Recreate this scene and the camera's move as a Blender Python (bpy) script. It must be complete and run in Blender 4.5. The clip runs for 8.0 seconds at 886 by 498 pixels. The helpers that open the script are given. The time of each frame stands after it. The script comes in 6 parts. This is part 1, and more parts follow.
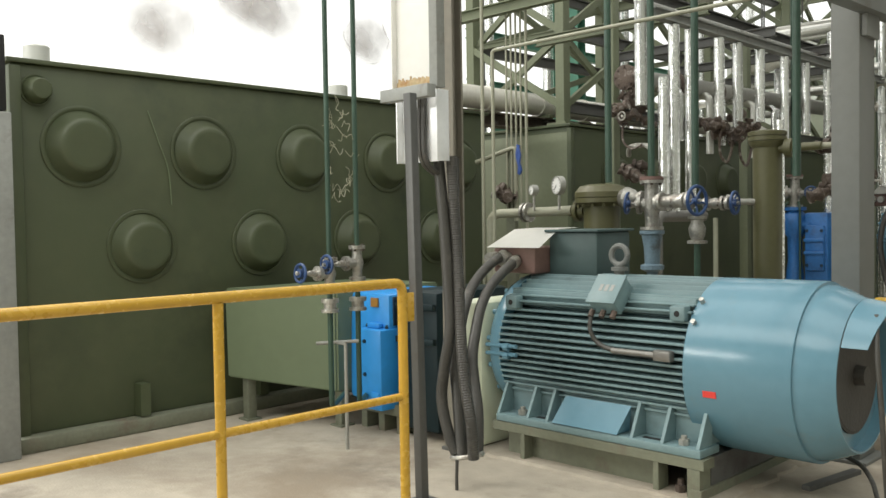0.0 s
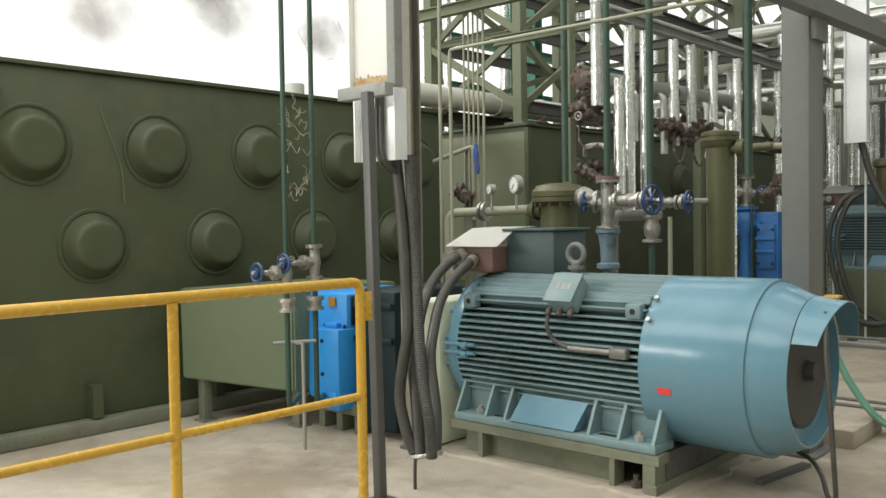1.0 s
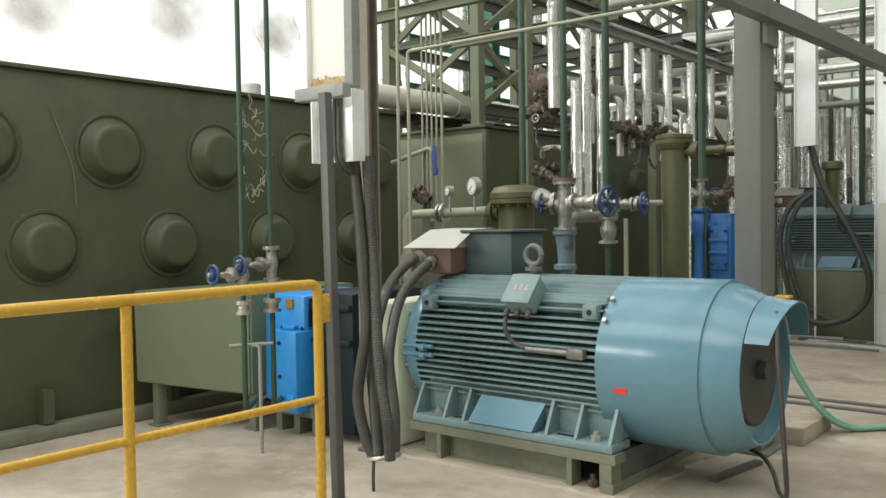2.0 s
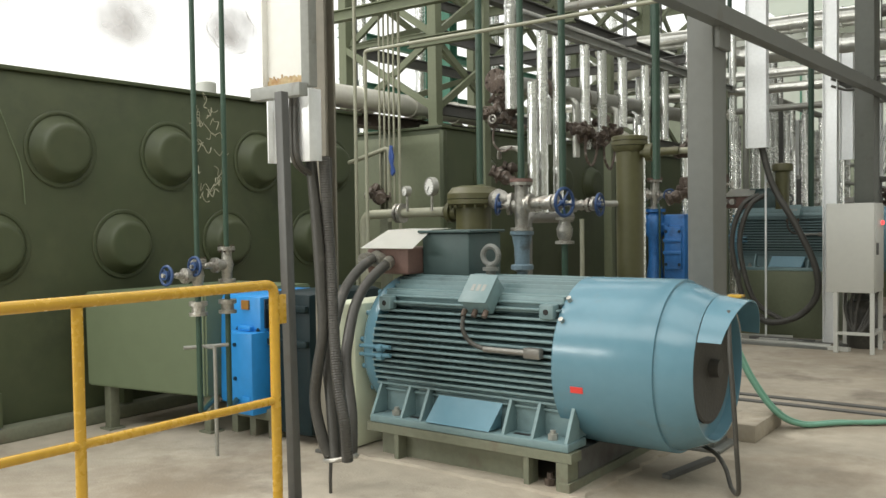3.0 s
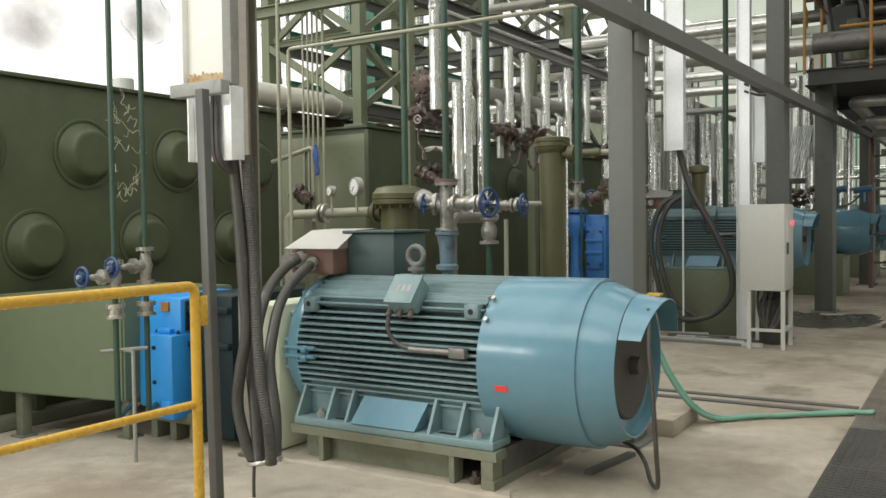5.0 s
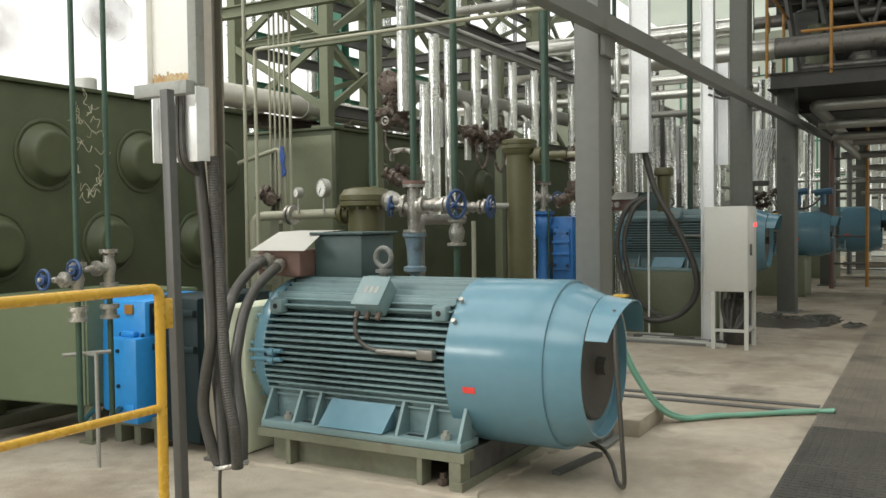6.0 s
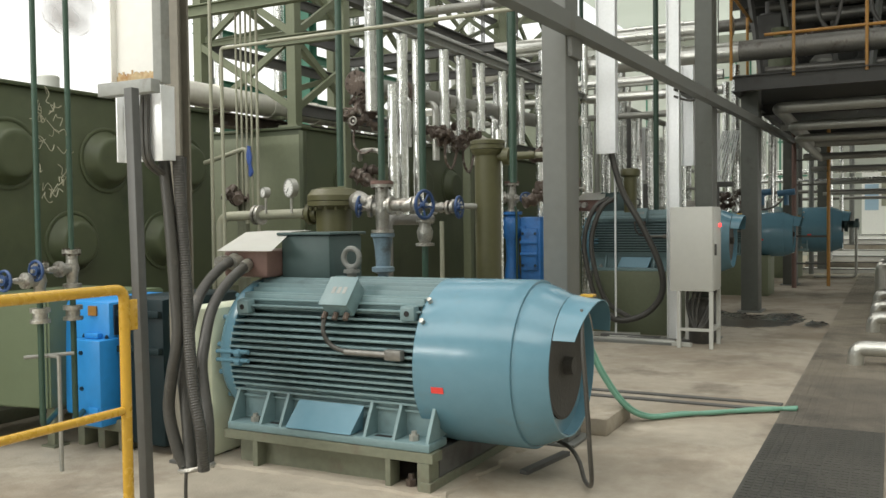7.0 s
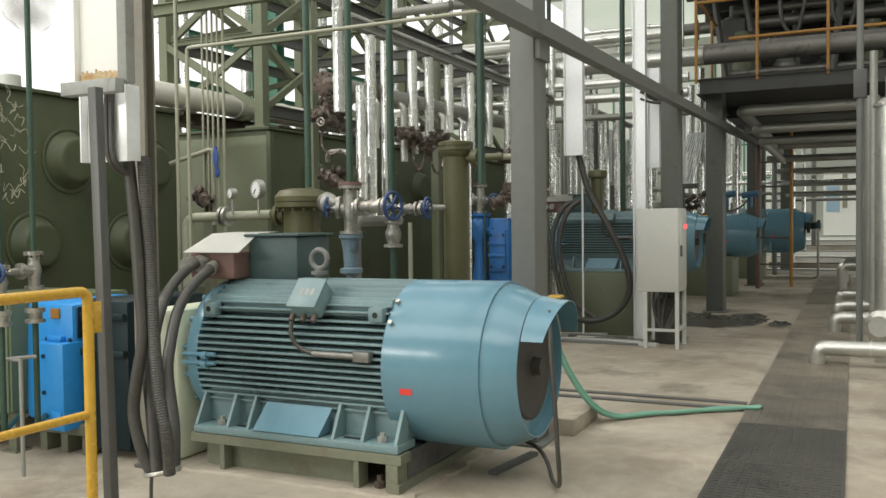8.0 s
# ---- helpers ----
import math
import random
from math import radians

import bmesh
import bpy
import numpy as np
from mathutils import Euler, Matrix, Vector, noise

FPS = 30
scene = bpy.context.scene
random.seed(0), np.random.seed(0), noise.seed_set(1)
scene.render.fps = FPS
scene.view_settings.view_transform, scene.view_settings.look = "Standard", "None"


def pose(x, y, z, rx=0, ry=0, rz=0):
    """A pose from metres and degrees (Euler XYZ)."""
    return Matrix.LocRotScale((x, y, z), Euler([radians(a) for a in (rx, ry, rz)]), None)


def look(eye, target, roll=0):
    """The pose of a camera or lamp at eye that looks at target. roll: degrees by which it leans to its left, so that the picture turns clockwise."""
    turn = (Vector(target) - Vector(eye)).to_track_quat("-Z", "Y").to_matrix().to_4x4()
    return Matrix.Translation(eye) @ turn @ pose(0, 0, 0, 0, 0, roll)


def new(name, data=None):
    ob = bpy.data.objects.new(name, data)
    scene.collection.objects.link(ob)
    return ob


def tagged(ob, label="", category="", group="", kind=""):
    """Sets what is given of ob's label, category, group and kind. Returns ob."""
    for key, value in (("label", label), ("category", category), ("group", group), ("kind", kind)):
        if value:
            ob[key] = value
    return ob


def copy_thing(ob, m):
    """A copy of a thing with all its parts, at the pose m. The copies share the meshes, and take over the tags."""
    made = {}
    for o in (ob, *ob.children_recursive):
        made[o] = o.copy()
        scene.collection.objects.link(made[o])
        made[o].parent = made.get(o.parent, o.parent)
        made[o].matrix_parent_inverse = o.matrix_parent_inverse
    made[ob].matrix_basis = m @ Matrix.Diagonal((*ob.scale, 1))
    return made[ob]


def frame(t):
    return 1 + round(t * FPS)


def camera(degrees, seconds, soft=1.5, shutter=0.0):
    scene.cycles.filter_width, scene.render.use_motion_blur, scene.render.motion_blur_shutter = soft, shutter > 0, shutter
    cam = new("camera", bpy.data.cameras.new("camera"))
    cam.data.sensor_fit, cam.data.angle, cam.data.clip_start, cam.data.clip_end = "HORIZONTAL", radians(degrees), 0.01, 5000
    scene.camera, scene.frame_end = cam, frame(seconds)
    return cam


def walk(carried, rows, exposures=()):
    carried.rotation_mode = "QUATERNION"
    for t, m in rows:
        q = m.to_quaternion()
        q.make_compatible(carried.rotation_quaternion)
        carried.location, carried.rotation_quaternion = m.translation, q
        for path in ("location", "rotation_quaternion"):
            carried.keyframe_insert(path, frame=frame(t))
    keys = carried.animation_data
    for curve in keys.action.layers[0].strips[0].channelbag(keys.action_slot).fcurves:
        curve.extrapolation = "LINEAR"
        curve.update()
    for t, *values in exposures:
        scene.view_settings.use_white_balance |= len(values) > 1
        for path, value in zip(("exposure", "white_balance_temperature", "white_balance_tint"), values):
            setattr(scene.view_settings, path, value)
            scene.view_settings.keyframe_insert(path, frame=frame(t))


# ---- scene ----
cam = camera(53.94, 8.0, soft=1.5)
EYE = (0.0, 0.0, 1.40)
# seconds, heading (degrees left of the aisle), pitch, roll of a slow pan on a tripod
PAN = [
    (0.0, 44.75, -1.78, 0.89),
    (0.5, 43.58, -1.88, 0.91),
    (1.0, 41.98, -1.89, 0.88),
    (1.5, 40.61, -1.85, 0.87),
    (3.0, 36.43, -1.85, 0.81),
    (3.5, 35.16, -1.86, 0.79),
    (4.0, 33.85, -1.90, 0.78),
    (4.5, 32.60, -1.93, 0.76),
    (6.0, 29.38, -1.82, 0.74),
    (6.5, 28.21, -1.82, 0.72),
    (7.0, 27.29, -1.83, 0.71),
    (7.5, 26.25, -1.80, 0.71),
    (8.0, 25.21, -1.77, 0.69),
]
walk(cam, [(t, pose(*EYE, 90 + pitch, roll, yaw)) for t, yaw, pitch, roll in PAN], exposures=[(0.0, 0.05, 6650, 8), (8.0, 0.05, 6650, 8)])

# ---- light: overcast daylight from the open side, roof lights, rear windows; added east fill ----
world = bpy.data.worlds.new("overcast")
scene.world = world
world.use_nodes = True
wn = world.node_tree.nodes
wl = world.node_tree.links
sky = wn.new("ShaderNodeTexSky")
sky.sky_type = "NISHITA"
sky.sun_disc = False
sky.sun_elevation, sky.sun_rotation = radians(48), radians(-70)
sky.dust_density = 6.0
soft_sky = wn.new("ShaderNodeMix")
soft_sky.data_type = "RGBA"
soft_sky.inputs["Factor"].default_value = 0.8
wl.new(sky.outputs[0], soft_sky.inputs["A"])
soft_sky.inputs["B"].default_value = (14.0, 14.2, 14.0, 1)
wl.new(soft_sky.outputs["Result"], wn["Background"].inputs["Color"])
wn["Background"].inputs["Strength"].default_value = 0.10

sun = new("sun", bpy.data.lights.new("sun", "SUN"))
sun.data.energy, sun.data.angle, sun.data.color = 1.4, radians(25), (1.0, 0.96, 0.9)
sun.matrix_world = look((-20, -6, 24), (0, 4, 0))


def roof_light(x, y, z, sx, sy, watts):
    lamp = new("roof_light", bpy.data.lights.new("roof_light", "AREA"))
    lamp.data.shape, lamp.data.size, lamp.data.size_y, lamp.data.energy = "RECTANGLE", sx, sy, watts
    lamp.data.color = (1.0, 0.99, 0.96)
    lamp.matrix_world = look((x, y, z), (x, y + 0.001, 0))
    return lamp


# the lamp at y=27 is added only to brighten the white partition
for yy, wide, watts in ((-3.0, 4.4, 450), (2.0, 5.6, 260), (7.7, 5.8, 170), (15.0, 1.6, 100), (21.0, 1.6, 100), (27.0, 1.6, 230)):
    roof_light(-3.0, yy, 7.9, 11.0, wide, watts)
# daylight of the window band behind the camera
south = new("window_light", bpy.data.lights.new("window_light", "AREA"))
south.data.shape, south.data.size, south.data.size_y, south.data.energy = "RECTANGLE", 11.0, 0.7, 620
south.data.color = (1.0, 0.99, 0.97)
south.matrix_world = look((-8.5, -7.8, 4.4), (-7.0, 6.0, 0.8))

# added lamp that brightens the far floor; no window is known here
east_fill = new("window_light", bpy.data.lights.new("window_light", "AREA"))
east_fill.data.shape, east_fill.data.size, east_fill.data.size_y, east_fill.data.energy = "RECTANGLE", 17.0, 1.7, 130
east_fill.data.color = (1.0, 0.99, 0.97)
east_fill.matrix_world = look((5.8, 21.0, 2.1), (-2.0, 21.0, 0.4))

# ---- materials ----


def mat(name, colour, rough=0.5, metal=0.0, vary=0.12, scale=6.0, bump=0.1, stain=None, stain_amount=0.0, rand=0.0, spec=0.5, bscale=None, patch=None, across=False):
    """Principled surface with fine grain, broad blotches, stains of another colour and a fine relief."""
    m = bpy.data.materials.new(name)
    m.use_nodes = True
    n, l = m.node_tree.nodes, m.node_tree.links
    b = n["Principled BSDF"]
    tex = n.new("ShaderNodeTexCoord")
    place = n.new("ShaderNodeNewGeometry").outputs["Position"] if across else tex.outputs["Object"]
    big, fine = n.new("ShaderNodeTexNoise"), n.new("ShaderNodeTexNoise")
    big.inputs["Scale"].default_value, big.inputs["Detail"].default_value = scale * 0.35, 5
    fine.inputs["Scale"].default_value, fine.inputs["Detail"].default_value = scale * 6, 6
    l.new(place, big.inputs["Vector"])
    l.new(place, fine.inputs["Vector"])
    add = n.new("ShaderNodeMath")
    add.operation = "MULTIPLY_ADD"
    add.inputs[1].default_value = 0.6
    l.new(big.outputs["Fac"], add.inputs[0])
    half = n.new("ShaderNodeMath")
    half.operation = "MULTIPLY"
    half.inputs[1].default_value = 0.4
    l.new(fine.outputs["Fac"], half.inputs[0])
    l.new(half.outputs[0], add.inputs[2])
    ramp = n.new("ShaderNodeValToRGB")
    ramp.color_ramp.elements[0].position, ramp.color_ramp.elements[1].position = 0.32, 0.68
    ramp.color_ramp.elements[0].color = (*[c * (1 - vary) for c in colour], 1)
    ramp.color_ramp.elements[1].color = (*[min(1, c * (1 + vary)) for c in colour], 1)
    l.new(add.outputs[0], ramp.inputs["Fac"])
    out = ramp.outputs["Color"]
    if stain:
        sp = n.new("ShaderNodeTexNoise")
        sp.inputs["Scale"].default_value, sp.inputs["Detail"].default_value, sp.inputs["Roughness"].default_value = scale * 0.8, 8, 0.65
        l.new(place, sp.inputs["Vector"])
        sr = n.new("ShaderNodeValToRGB")
        sr.color_ramp.elements[0].position = 0.72 - 0.35 * stain_amount
        sr.color_ramp.elements[1].position = sr.color_ramp.elements[0].position + 0.14
        l.new(sp.outputs["Fac"], sr.inputs["Fac"])
        mx = n.new("ShaderNodeMix")
        mx.data_type = "RGBA"
        l.new(sr.outputs["Color"], mx.inputs["Factor"])
        l.new(out, mx.inputs["A"])
        mx.inputs["B"].default_value = (*stain, 1)
        out = mx.outputs["Result"]
    if patch:
        # broad worn patches of a second stain, at the scale of metres
        pn = n.new("ShaderNodeTexNoise")
        pn.inputs["Scale"].default_value, pn.inputs["Detail"].default_value, pn.inputs["Roughness"].default_value = 0.62, 9, 0.68
        pn.inputs["Distortion"].default_value = 0.4
        l.new(place, pn.inputs["Vector"])
        pr = n.new("ShaderNodeValToRGB")
        pr.color_ramp.elements[0].position, pr.color_ramp.elements[1].position = 0.47, 0.66
        l.new(pn.outputs["Fac"], pr.inputs["Fac"])
        px = n.new("ShaderNodeMix")
        px.data_type = "RGBA"
        l.new(pr.outputs["Color"], px.inputs["Factor"])
        l.new(out, px.inputs["A"])
        px.inputs["B"].default_value = (*patch, 1)
        out = px.outputs["Result"]
    if rand:
        info = n.new("ShaderNodeObjectInfo")
        hsv = n.new("ShaderNodeHueSaturation")
        rng = n.new("ShaderNodeMapRange")
        rng.inputs["To Min"].default_value, rng.inputs["To Max"].default_value = 1 - rand, 1 + rand
        l.new(info.outputs["Random"], rng.inputs["Value"])
        l.new(rng.outputs["Result"], hsv.inputs["Value"])
        l.new(out, hsv.inputs["Color"])
        out = hsv.outputs["Color"]
    l.new(out, b.inputs["Base Color"])
    rr = n.new("ShaderNodeMapRange")
    rr.inputs["To Min"].default_value, rr.inputs["To Max"].default_value = max(0.03, rough - 0.12), min(1, rough + 0.12)
    l.new(add.outputs[0], rr.inputs["Value"])
    l.new(rr.outputs["Result"], b.inputs["Roughness"])
    b.inputs["Metallic"].default_value = metal
    b.inputs["Specular IOR Level"].default_value = spec
    if bump:
        bn = n.new("ShaderNodeTexNoise")
        bn.inputs["Scale"].default_value, bn.inputs["Detail"].default_value = (bscale or scale * 4), 4
        l.new(tex.outputs["Object"], bn.inputs["Vector"])
        bp = n.new("ShaderNodeBump")
        bp.inputs["Strength"].default_value, bp.inputs["Distance"].default_value = bump, 0.02
        l.new(bn.outputs["Fac"], bp.inputs["Height"])
        l.new(bp.outputs["Normal"], b.inputs["Normal"])
    return m


def glow(name, colour, strength):
    m = bpy.data.materials.new(name)
    m.use_nodes = True
    b = m.node_tree.nodes["Principled BSDF"]
    b.inputs["Base Color"].default_value = (*colour, 1)
    b.inputs["Emission Color"].default_value = (*colour, 1)
    b.inputs["Emission Strength"].default_value = strength
    return m


CONCRETE = mat("concrete", (0.41, 0.366, 0.297), 0.75, 0, 0.2, 1.4, 0.2, (0.22, 0.19, 0.15), 0.6, bscale=60, patch=(0.27, 0.222, 0.165), across=True)
GRIT_PLATE = mat("grating_steel", (0.30, 0.265, 0.21), 0.6, 0.1, 0.3, 0.9, 0.3, (0.12, 0.108, 0.09), 0.5, rand=0.2, patch=(0.16, 0.143, 0.117), across=True)
DUSTY_PLATE = mat("dusty_grating_steel", (0.20, 0.178, 0.145), 0.6, 0.1, 0.3, 0.9, 0.3, (0.07, 0.064, 0.055), 0.55, rand=0.2, patch=(0.10, 0.092, 0.078), across=True)
OILY_PLATE = mat("oily_grating_steel", (0.075, 0.074, 0.064), 0.5, 0.15, 0.3, 0.9, 0.3, (0.038, 0.038, 0.034), 0.55, rand=0.22, patch=(0.11, 0.104, 0.09), across=True)
TANK_GREEN = mat("olive_paint", (0.068, 0.081, 0.041), 0.5, 0, 0.2, 1.3, 0.07, (0.044, 0.056, 0.029), 0.55, patch=(0.058, 0.076, 0.036), bscale=5)
PALE_GREEN = mat("pale_green_paint", (0.145, 0.185, 0.108), 0.5, 0, 0.08, 2.0, 0.05, (0.16, 0.18, 0.11), 0.25)
CREAM = mat("cream_paint", (0.70, 0.75, 0.58), 0.5, 0, 0.06, 2.0, 0.05)
FRAME_GREEN = mat("steel_frame_green", (0.165, 0.175, 0.125), 0.6, 0, 0.2, 5.0, 0.12, (0.15, 0.13, 0.095), 0.5)
TRUSS_GREEN = mat("truss_green", (0.15, 0.17, 0.105), 0.55, 0, 0.12, 4.0, 0.06, rand=0.1)
OLIVE_FILTER = mat("filter_olive", (0.088, 0.085, 0.038), 0.45, 0, 0.14, 4.0, 0.06, (0.075, 0.065, 0.03), 0.35)
PIPE_GREEN = mat("green_pipe_paint", (0.034, 0.072, 0.05), 0.45, 0, 0.2, 5.0, 0.06, rand=0.1)
MOTOR_BLUE = mat("motor_blue_paint", (0.12, 0.245, 0.315), 0.19, 0, 0.06, 3.0, 0.03, (0.14, 0.23, 0.26), 0.3, bscale=18)
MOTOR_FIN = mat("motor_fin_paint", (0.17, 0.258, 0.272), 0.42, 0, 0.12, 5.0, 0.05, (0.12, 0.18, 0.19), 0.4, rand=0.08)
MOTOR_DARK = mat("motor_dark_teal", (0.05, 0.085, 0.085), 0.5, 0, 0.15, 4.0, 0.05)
BLUE = mat("bright_blue_paint", (0.032, 0.29, 0.72), 0.38, 0, 0.1, 3.0, 0.05, (0.03, 0.12, 0.33), 0.3)
MID_BLUE = mat("worn_blue_paint", (0.03, 0.15, 0.42), 0.4, 0, 0.2, 5.0, 0.08, (0.03, 0.08, 0.2), 0.4)
DULL_BLUE = mat("dull_blue_paint", (0.05, 0.14, 0.24), 0.45, 0, 0.2, 5.0, 0.1, (0.12, 0.12, 0.12), 0.4)
WET = mat("wet_concrete", (0.07, 0.06, 0.047), 0.28, 0, 0.2, 2.0, 0.05)
NAVY = mat("navy_paint", (0.012, 0.03, 0.055), 0.4, 0, 0.2, 4.0, 0.06)
WHEEL_BLUE = mat("handwheel_blue", (0.028, 0.065, 0.17), 0.4, 0, 0.2, 12.0, 0.05)
YELLOW = mat("safety_yellow", (0.53, 0.315, 0.037), 0.27, 0, 0.12, 6.0, 0.06, (0.42, 0.22, 0.03), 0.3)
# orange with brown stains, darkened for the shade on far ladder and platform rails
DARK_ORANGE = mat("dark_orange_paint", (0.38, 0.19, 0.04), 0.45, 0, 0.2, 5.0, 0.08, (0.22, 0.11, 0.04), 0.4)
WORN_GREY = mat("worn_light_grey_paint", (0.27, 0.28, 0.265), 0.5, 0, 0.18, 5.0, 0.08, (0.16, 0.14, 0.12), 0.4)
POST_STEEL = mat("post_steel", (0.085, 0.086, 0.082), 0.45, 0.1, 0.15, 4.0, 0.06, (0.07, 0.055, 0.04), 0.45)
DECK_STEEL = mat("deck_steel", (0.045, 0.045, 0.042), 0.6, 0, 0.2, 3.0, 0.06, (0.03, 0.027, 0.024), 0.4)
GREY_STEEL = mat("grey_steel_paint", (0.165, 0.172, 0.162), 0.5, 0, 0.1, 3.0, 0.05, (0.13, 0.12, 0.105), 0.3)
DARK_STEEL = mat("dark_steel_paint", (0.10, 0.10, 0.095), 0.55, 0, 0.15, 3.0, 0.06, (0.06, 0.05, 0.045), 0.35)
GALV = mat("galvanised_tray", (0.82, 0.84, 0.85), 0.36, 0.25, 0.08, 5.0, 0.05)
RUST_WHITE = mat("rusting_white_sheet", (0.84, 0.84, 0.81), 0.5, 0.1, 0.06, 3.0, 0.05, (0.45, 0.25, 0.09), 0.18)
FOIL = mat("aluminium_cladding", (0.78, 0.79, 0.77), 0.26, 0.92, 0.18, 6.0, 0.42, (0.42, 0.42, 0.39), 0.45, rand=0.2, bscale=10)
CLAD_DULL = mat("weathered_cladding", (0.60, 0.60, 0.56), 0.32, 0.8, 0.12, 5.0, 0.25, (0.4, 0.39, 0.36), 0.4, rand=0.1, bscale=14)
RUST_EDGE = mat("rust_edge", (0.55, 0.42, 0.24), 0.7, 0, 0.3, 9.0, 0.2, (0.36, 0.18, 0.06), 0.6)
DARK_PIPE = mat("dark_pipe_metal", (0.20, 0.195, 0.18), 0.4, 0.5, 0.2, 6.0, 0.08, (0.1, 0.085, 0.07), 0.4)
DULL_PIPE = mat("dull_steel_pipe", (0.36, 0.36, 0.33), 0.45, 0.5, 0.15, 6.0, 0.08, (0.24, 0.19, 0.13), 0.3)
BEIGE_PIPE = mat("beige_pipe_paint", (0.30, 0.30, 0.225), 0.5, 0, 0.1, 6.0, 0.05)
RUSTY = mat("rusty_casting", (0.095, 0.072, 0.058), 0.6, 0.35, 0.4, 16.0, 0.5, (0.36, 0.33, 0.30), 0.5, rand=0.25)
CAST = mat("cast_steel", (0.42, 0.41, 0.375), 0.34, 0.65, 0.4, 14.0, 0.35, (0.12, 0.085, 0.065), 0.5, rand=0.15)
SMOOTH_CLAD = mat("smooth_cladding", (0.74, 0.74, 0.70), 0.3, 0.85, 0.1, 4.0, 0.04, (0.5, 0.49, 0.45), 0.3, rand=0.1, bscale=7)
PALE_CLAD = mat("pale_cladding", (0.80, 0.78, 0.71), 0.4, 0.25, 0.1, 4.0, 0.12, (0.5, 0.45, 0.36), 0.3)
PANEL_GREEN = mat("pale_panel_green", (0.50, 0.55, 0.42), 0.5, 0, 0.1, 2.0, 0.05, (0.36, 0.37, 0.27), 0.3)
INTAKE = mat("intake_dark", (0.06, 0.055, 0.048), 0.7, 0, 0.3, 12.0, 0.2)
RUBBER = mat("black_conduit", (0.055, 0.053, 0.047), 0.45, 0, 0.2, 10.0, 0.1, (0.115, 0.107, 0.092), 0.42)
GEAR_NAVY = mat("gear_case_navy", (0.006, 0.018, 0.022), 0.5, 0, 0.2, 4.0, 0.06, spec=0.3)
COLUMN_BROWN = mat("weathered_column", (0.20, 0.185, 0.15), 0.6, 0, 0.15, 3.0, 0.08, (0.09, 0.065, 0.045), 0.4)
PALE_BLUE = mat("chalky_blue_casting", (0.15, 0.22, 0.27), 0.45, 0.1, 0.3, 9.0, 0.3, (0.10, 0.12, 0.13), 0.5)
COLUMN_GREY = mat("soot_grey_paint", (0.105, 0.112, 0.10), 0.5, 0, 0.12, 3.0, 0.06, (0.07, 0.065, 0.058), 0.35)
DARK = mat("dark_opening", (0.012, 0.012, 0.012), 0.7, 0, 0.3, 8.0, 0.1)
WHITE_PAINT = mat("white_enamel", (0.84, 0.84, 0.80), 0.42, 0, 0.05, 3.0, 0.03)
BOX_GREY = mat("cabinet_grey", (0.56, 0.565, 0.53), 0.4, 0, 0.04, 3.0, 0.02)
RED_BROWN = mat("primer_red", (0.16, 0.095, 0.08), 0.6, 0, 0.2, 8.0, 0.1)
RED = mat("red_label", (0.75, 0.06, 0.05), 0.5, 0, 0.1, 20.0, 0.0)
HOSE_GREEN = mat("green_hose", (0.17, 0.37, 0.275), 0.35, 0, 0.1, 8.0, 0.05)
DIAL = mat("gauge_dial", (0.8, 0.8, 0.77), 0.4, 0, 0.05, 20.0, 0.0)
ROPE_BLUE = mat("blue_rag", (0.04, 0.09, 0.3), 0.8, 0, 0.2, 20.0, 0.3)
TWIG = mat("dry_fibre", (0.33, 0.32, 0.24), 0.9, 0, 0.2, 20.0, 0.0)
WALL = mat("hall_wall", (0.42, 0.44, 0.40), 0.7, 0, 0.06, 1.0, 0.05)
ROOF = mat("roof_sheet", (0.42, 0.43, 0.42), 0.6, 0, 0.08, 1.0, 0.05)
TEAL_STEEL = mat("teal_steel", (0.08, 0.24, 0.17), 0.5, 0, 0.12, 4.0, 0.05)
# milky glazing that lets daylight through
GLAZING = bpy.data.materials.new("milky_glazing")
GLAZING.use_nodes = True
gn, gl = GLAZING.node_tree.nodes, GLAZING.node_tree.links
gn["Principled BSDF"].inputs["Base Color"].default_value = (0.62, 0.66, 0.61, 1)
gn["Principled BSDF"].inputs["Roughness"].default_value = 0.35
milk, pass_through, dust = gn.new("ShaderNodeBsdfTranslucent"), gn.new("ShaderNodeMixShader"), gn.new("ShaderNodeTexNoise")
dust.inputs["Scale"].default_value, dust.inputs["Detail"].default_value = 0.9, 6
dust_tone = gn.new("ShaderNodeValToRGB")
dust_tone.color_ramp.elements[0].position, dust_tone.color_ramp.elements[1].position = 0.3, 0.7
dust_tone.color_ramp.elements[0].color, dust_tone.color_ramp.elements[1].color = (0.62, 0.66, 0.61, 1), (0.92, 0.94, 0.90, 1)
gl.new(dust.outputs["Fac"], dust_tone.inputs["Fac"])
gl.new(dust_tone.outputs["Color"], milk.inputs["Color"])
pass_through.inputs["Fac"].default_value = 0.75
gl.new(gn["Principled BSDF"].outputs[0], pass_through.inputs[1])
gl.new(milk.outputs[0], pass_through.inputs[2])
gl.new(pass_through.outputs[0], gn["Material Output"].inputs["Surface"])
LAMP_RED = glow("indicator_red", (1.0, 0.05, 0.05), 2.5)

STEAM = bpy.data.materials.new("steam")
STEAM.use_nodes = True
sn, sl = STEAM.node_tree.nodes, STEAM.node_tree.links
clear, veil = sn.new("ShaderNodeBsdfTransparent"), sn.new("ShaderNodeMixShader")
sn["Principled BSDF"].inputs["Base Color"].default_value = (0.45, 0.41, 0.385, 1)
sn["Principled BSDF"].inputs["Roughness"].default_value = 1.0
sn["Principled BSDF"].inputs["Specular IOR Level"].default_value = 0.0
